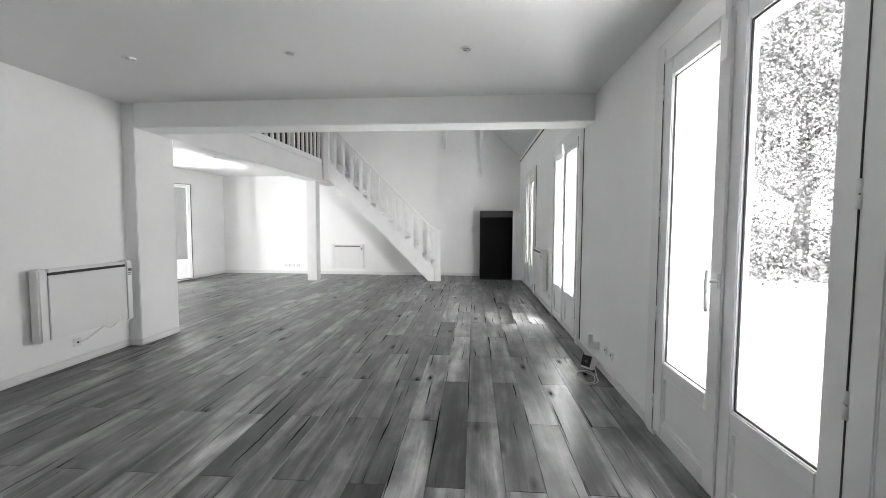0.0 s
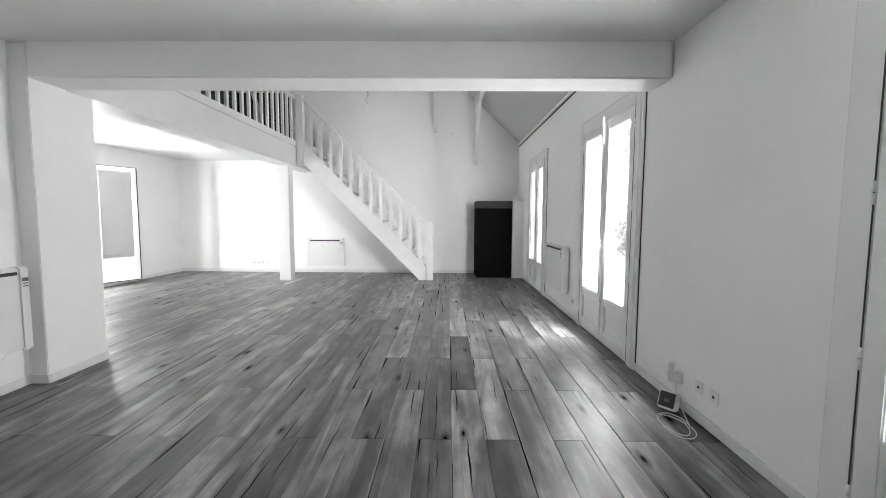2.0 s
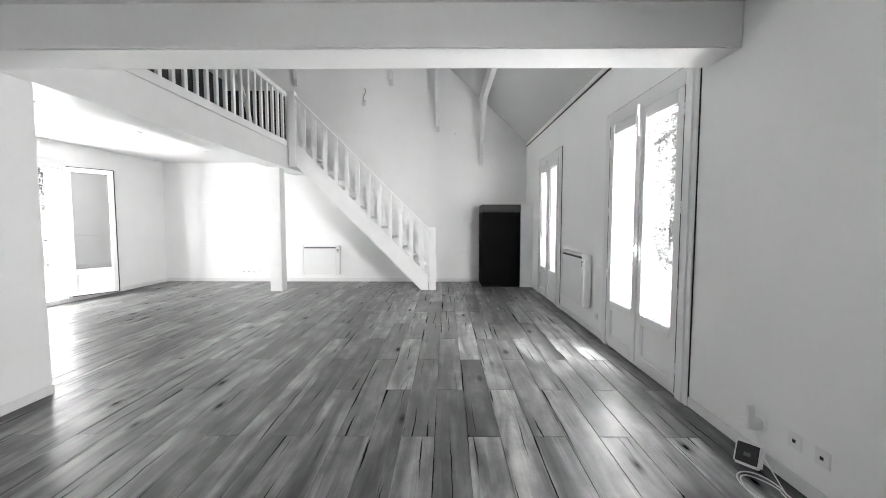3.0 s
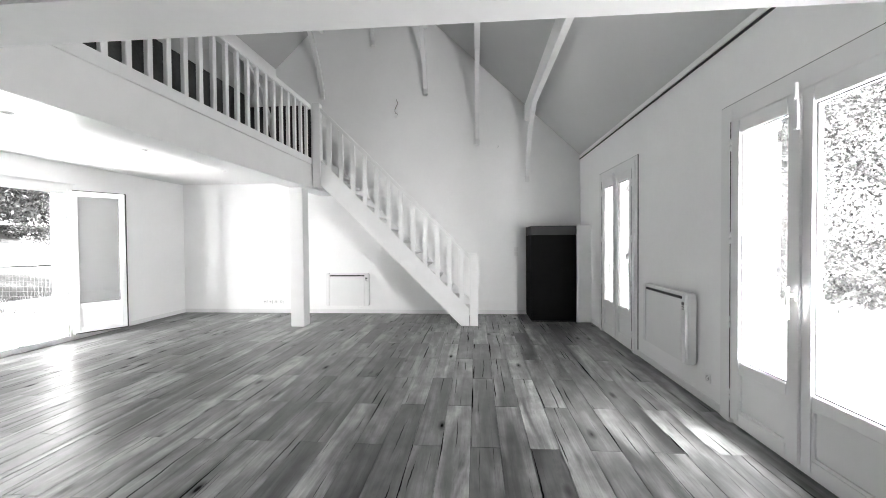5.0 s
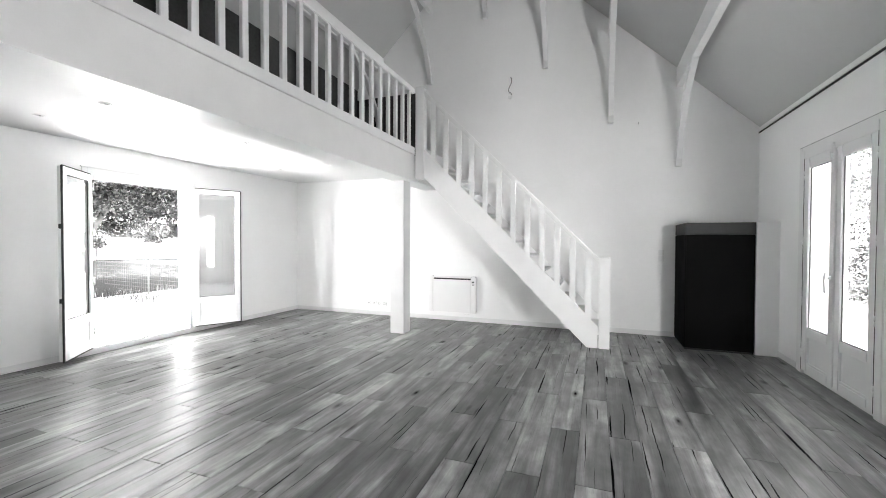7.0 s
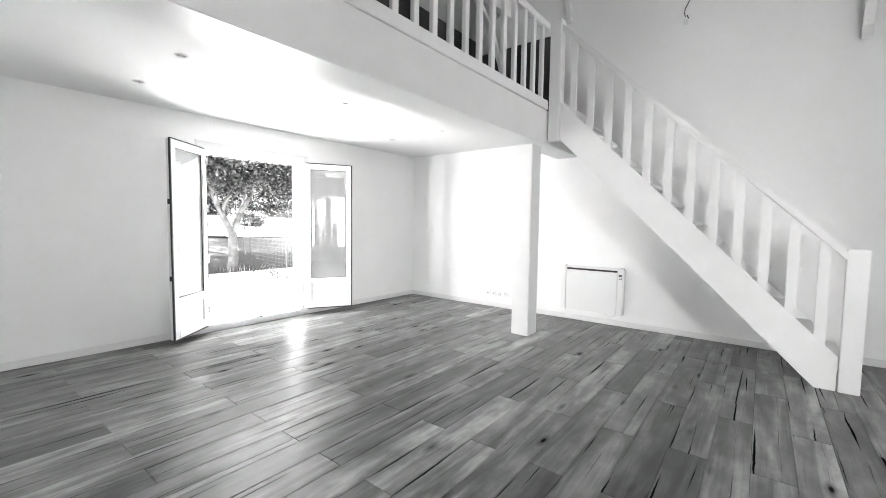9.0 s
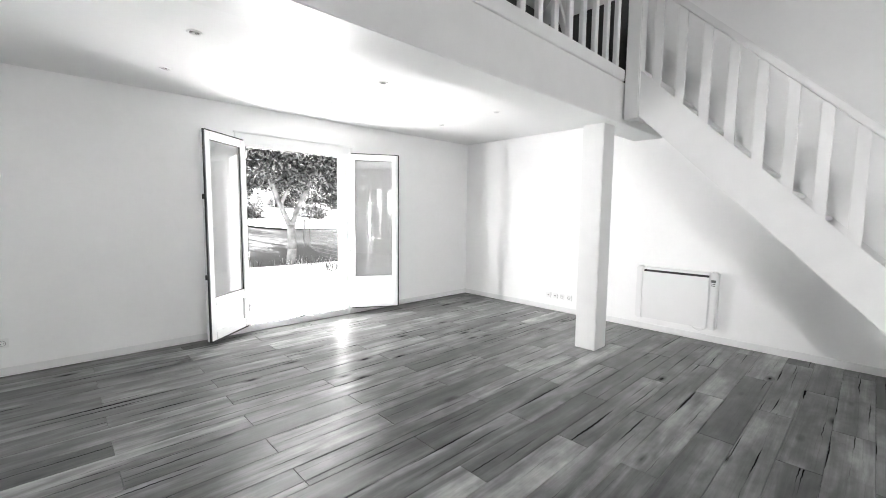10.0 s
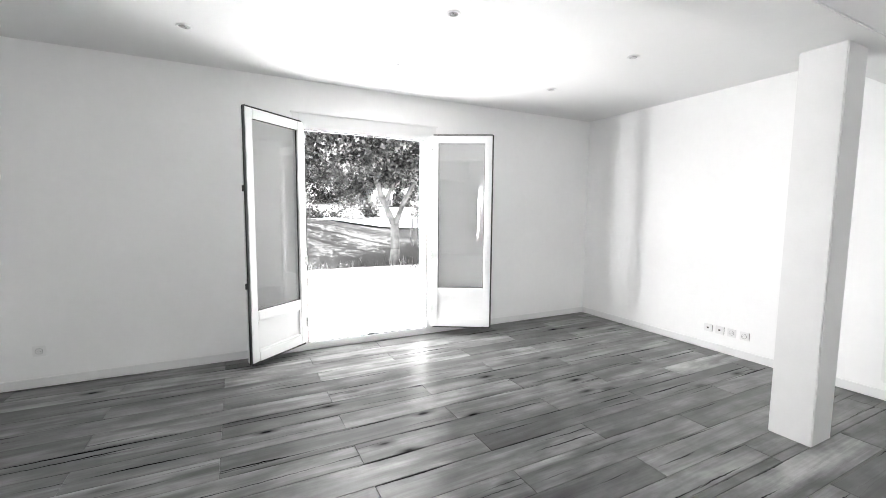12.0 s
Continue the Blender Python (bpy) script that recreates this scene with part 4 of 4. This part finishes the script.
for i, (x, y, r) in enumerate(((-27.5, 8, 1.6), (-28, 12, 1.5), (-27, 16.5, 1.7), (-27.6, 13, 1.6), (-27.2, 18.6, 1.7), (-27.5, 21, 1.6), (-27, 25, 1.5), (-28, 30, 1.8), (-27, 35, 1.8),
                               (8.0, 11.3, 1.3), (9.6, 9.3, 1.3), (10.8, 7.2, 1.4), (7.0, 13.6, 1.4), (11.8, 4.6, 1.4), (6.0, 16.6, 1.4), (5.0, 19.5, 1.5), (12.6, 1.5, 1.4))):
    bush(20 + i, x, y, r, M_LEAFSUN if x > 0 else M_LEAFPALE if i % 3 else M_LEAF)


def boulder(seed, x, y, s):
    g = np.random.default_rng(seed)
    bm = bmesh.new()
    bmesh.ops.create_icosphere(bm, subdivisions=3, radius=s)
    for v in bm.verts:
        v.co *= 1 + 0.35 * noise.noise(v.co * 1.3 / s + Vector((seed, 0, 0)))
        v.co.z *= 0.6
    ob = part("boulder", bm, M_ROCK)
    ob.matrix_world = pose(x, y, ground_height(x, y) + 0.2 * s, 0, 0, float(g.uniform(0, 360)))
    tagged(ob, "rough grey boulder lying beside the pale band", "boulder", "boulders")


for i, (x, y, s) in enumerate(((-22.5, 13.2, 0.5), (-22.8, 15, 0.45), (-22, 17.2, 0.6), (-23, 20, 0.5), (-22.5, 23, 0.6), (-23.5, 26, 0.6), (-22, 11.4, 0.6), (-22.8, 9.2, 0.5))):
    boulder(i, x, y, s)

for i in range(7):
    bush(60 + i, -23.2 - 0.7 * math.sin(i * 2.1), 5.0 + 3.6 * i, 0.75 + 0.2 * math.sin(i * 1.7), M_LEAFPALE if i % 2 else M_LEAF)
for i, (x, y, r) in enumerate(((-22.2, 11.3, 0.62), (-22.6, 12.3, 0.5), (-22.0, 9.6, 0.45), (-22.4, 15.6, 0.6))):
    bush(90 + i, x, y, r, M_LEAF)
stick = tube([(-15.3 + 0.03 * math.sin(i * 1.1), 11.8 + 0.04 * math.sin(i * 0.8), -0.15 + 0.13 * i) for i in range(11)], 0.04, 7)
tagged(part("crooked_stake", stick, M_WIRE), "dark crooked wooden stake in the lawn", "stake")

# the wire fence past the tree
fence = thing("wire_fence", "thin wire mesh fence on slim dark stakes", "fence", pose(-15.2, 11.95, -0.12))
F0, F1 = Vector((0.0, 0.0, 0)), Vector((6.2, -1.0, 0.06))
for k in range(3):
    p = F0 + (F1 - F0) * k / 2
    part("stake", rod(bmesh.new(), p + Vector((0, 0, -0.1)), p + Vector((0.02, 0, 1.35)), 0.022, 7), M_BARK if k == 0 else M_WIRE, fence)
bm = bmesh.new()
for k in range(9):
    rod(bm, F0 + Vector((0, 0, 0.1 + 0.11 * k)), F1 + Vector((0, 0, 0.1 + 0.11 * k)), 0.004, 4)
for k in range(56):
    p = F0 + (F1 - F0) * (k + 0.5) / 56
    rod(bm, p + Vector((0, 0, 0.08)), p + Vector((0, 0, 1.0)), 0.003, 4)
tagged(part("mesh", bm, M_WIRE, fence), kind="stuff")

# neighbour's low white house among the trees
house = thing("neighbour_house", "small white house far off behind the trees", "house", pose(-26.5, 14.55, 1.2))
part("wall", boxes((-3, 0, -0.6, 0.6, -0.5, 1.55)), M_RENDER, house)
part("roof", prism([(-0.75, 1.55), (0.75, 1.55), (0, 1.95)], "x", -3.2, 0.2), M_ROCK, house, "grey pitched roof")
for y in (-0.3, 0.3):
    win = part("window", boxes((0.0, 0.03, y - 0.22, y + 0.22, 0.5, 1.3)), M_RENDER, house)
    part("pane", boxes((0.03, 0.035, y - 0.18, y + 0.18, 0.55, 1.25)), M_SLABS, win)

# grass tufts at the terrace edge
rng = np.random.default_rng(12)
bm = bmesh.new()
for i in range(1400):
    x, y = -12.65 - abs(rng.normal(0, 0.35)), rng.uniform(6, 17)
    x = x if i % 3 else rng.uniform(-15, -9.5)
    y = y if i % 3 else 10.6 + rng.normal(0, 0.25)
    h, a = rng.uniform(0.08, 0.3), rng.uniform(0, 6.28)
    p = Vector((x, y, -0.15 if x < -12.6 else -0.06))
    d = Vector((math.cos(a), math.sin(a), 0))
    bm.faces.new([bm.verts.new(q) for q in (p - d * 0.008, p + d * 0.008, p + d * 0.01 + Vector((0.06 * rng.normal(), 0.06 * rng.normal(), h)))])
tagged(part("grass_tufts", bm, M_LEAFPALE), "tufts of tall grass along the terrace edge", "grass", kind="stuff")
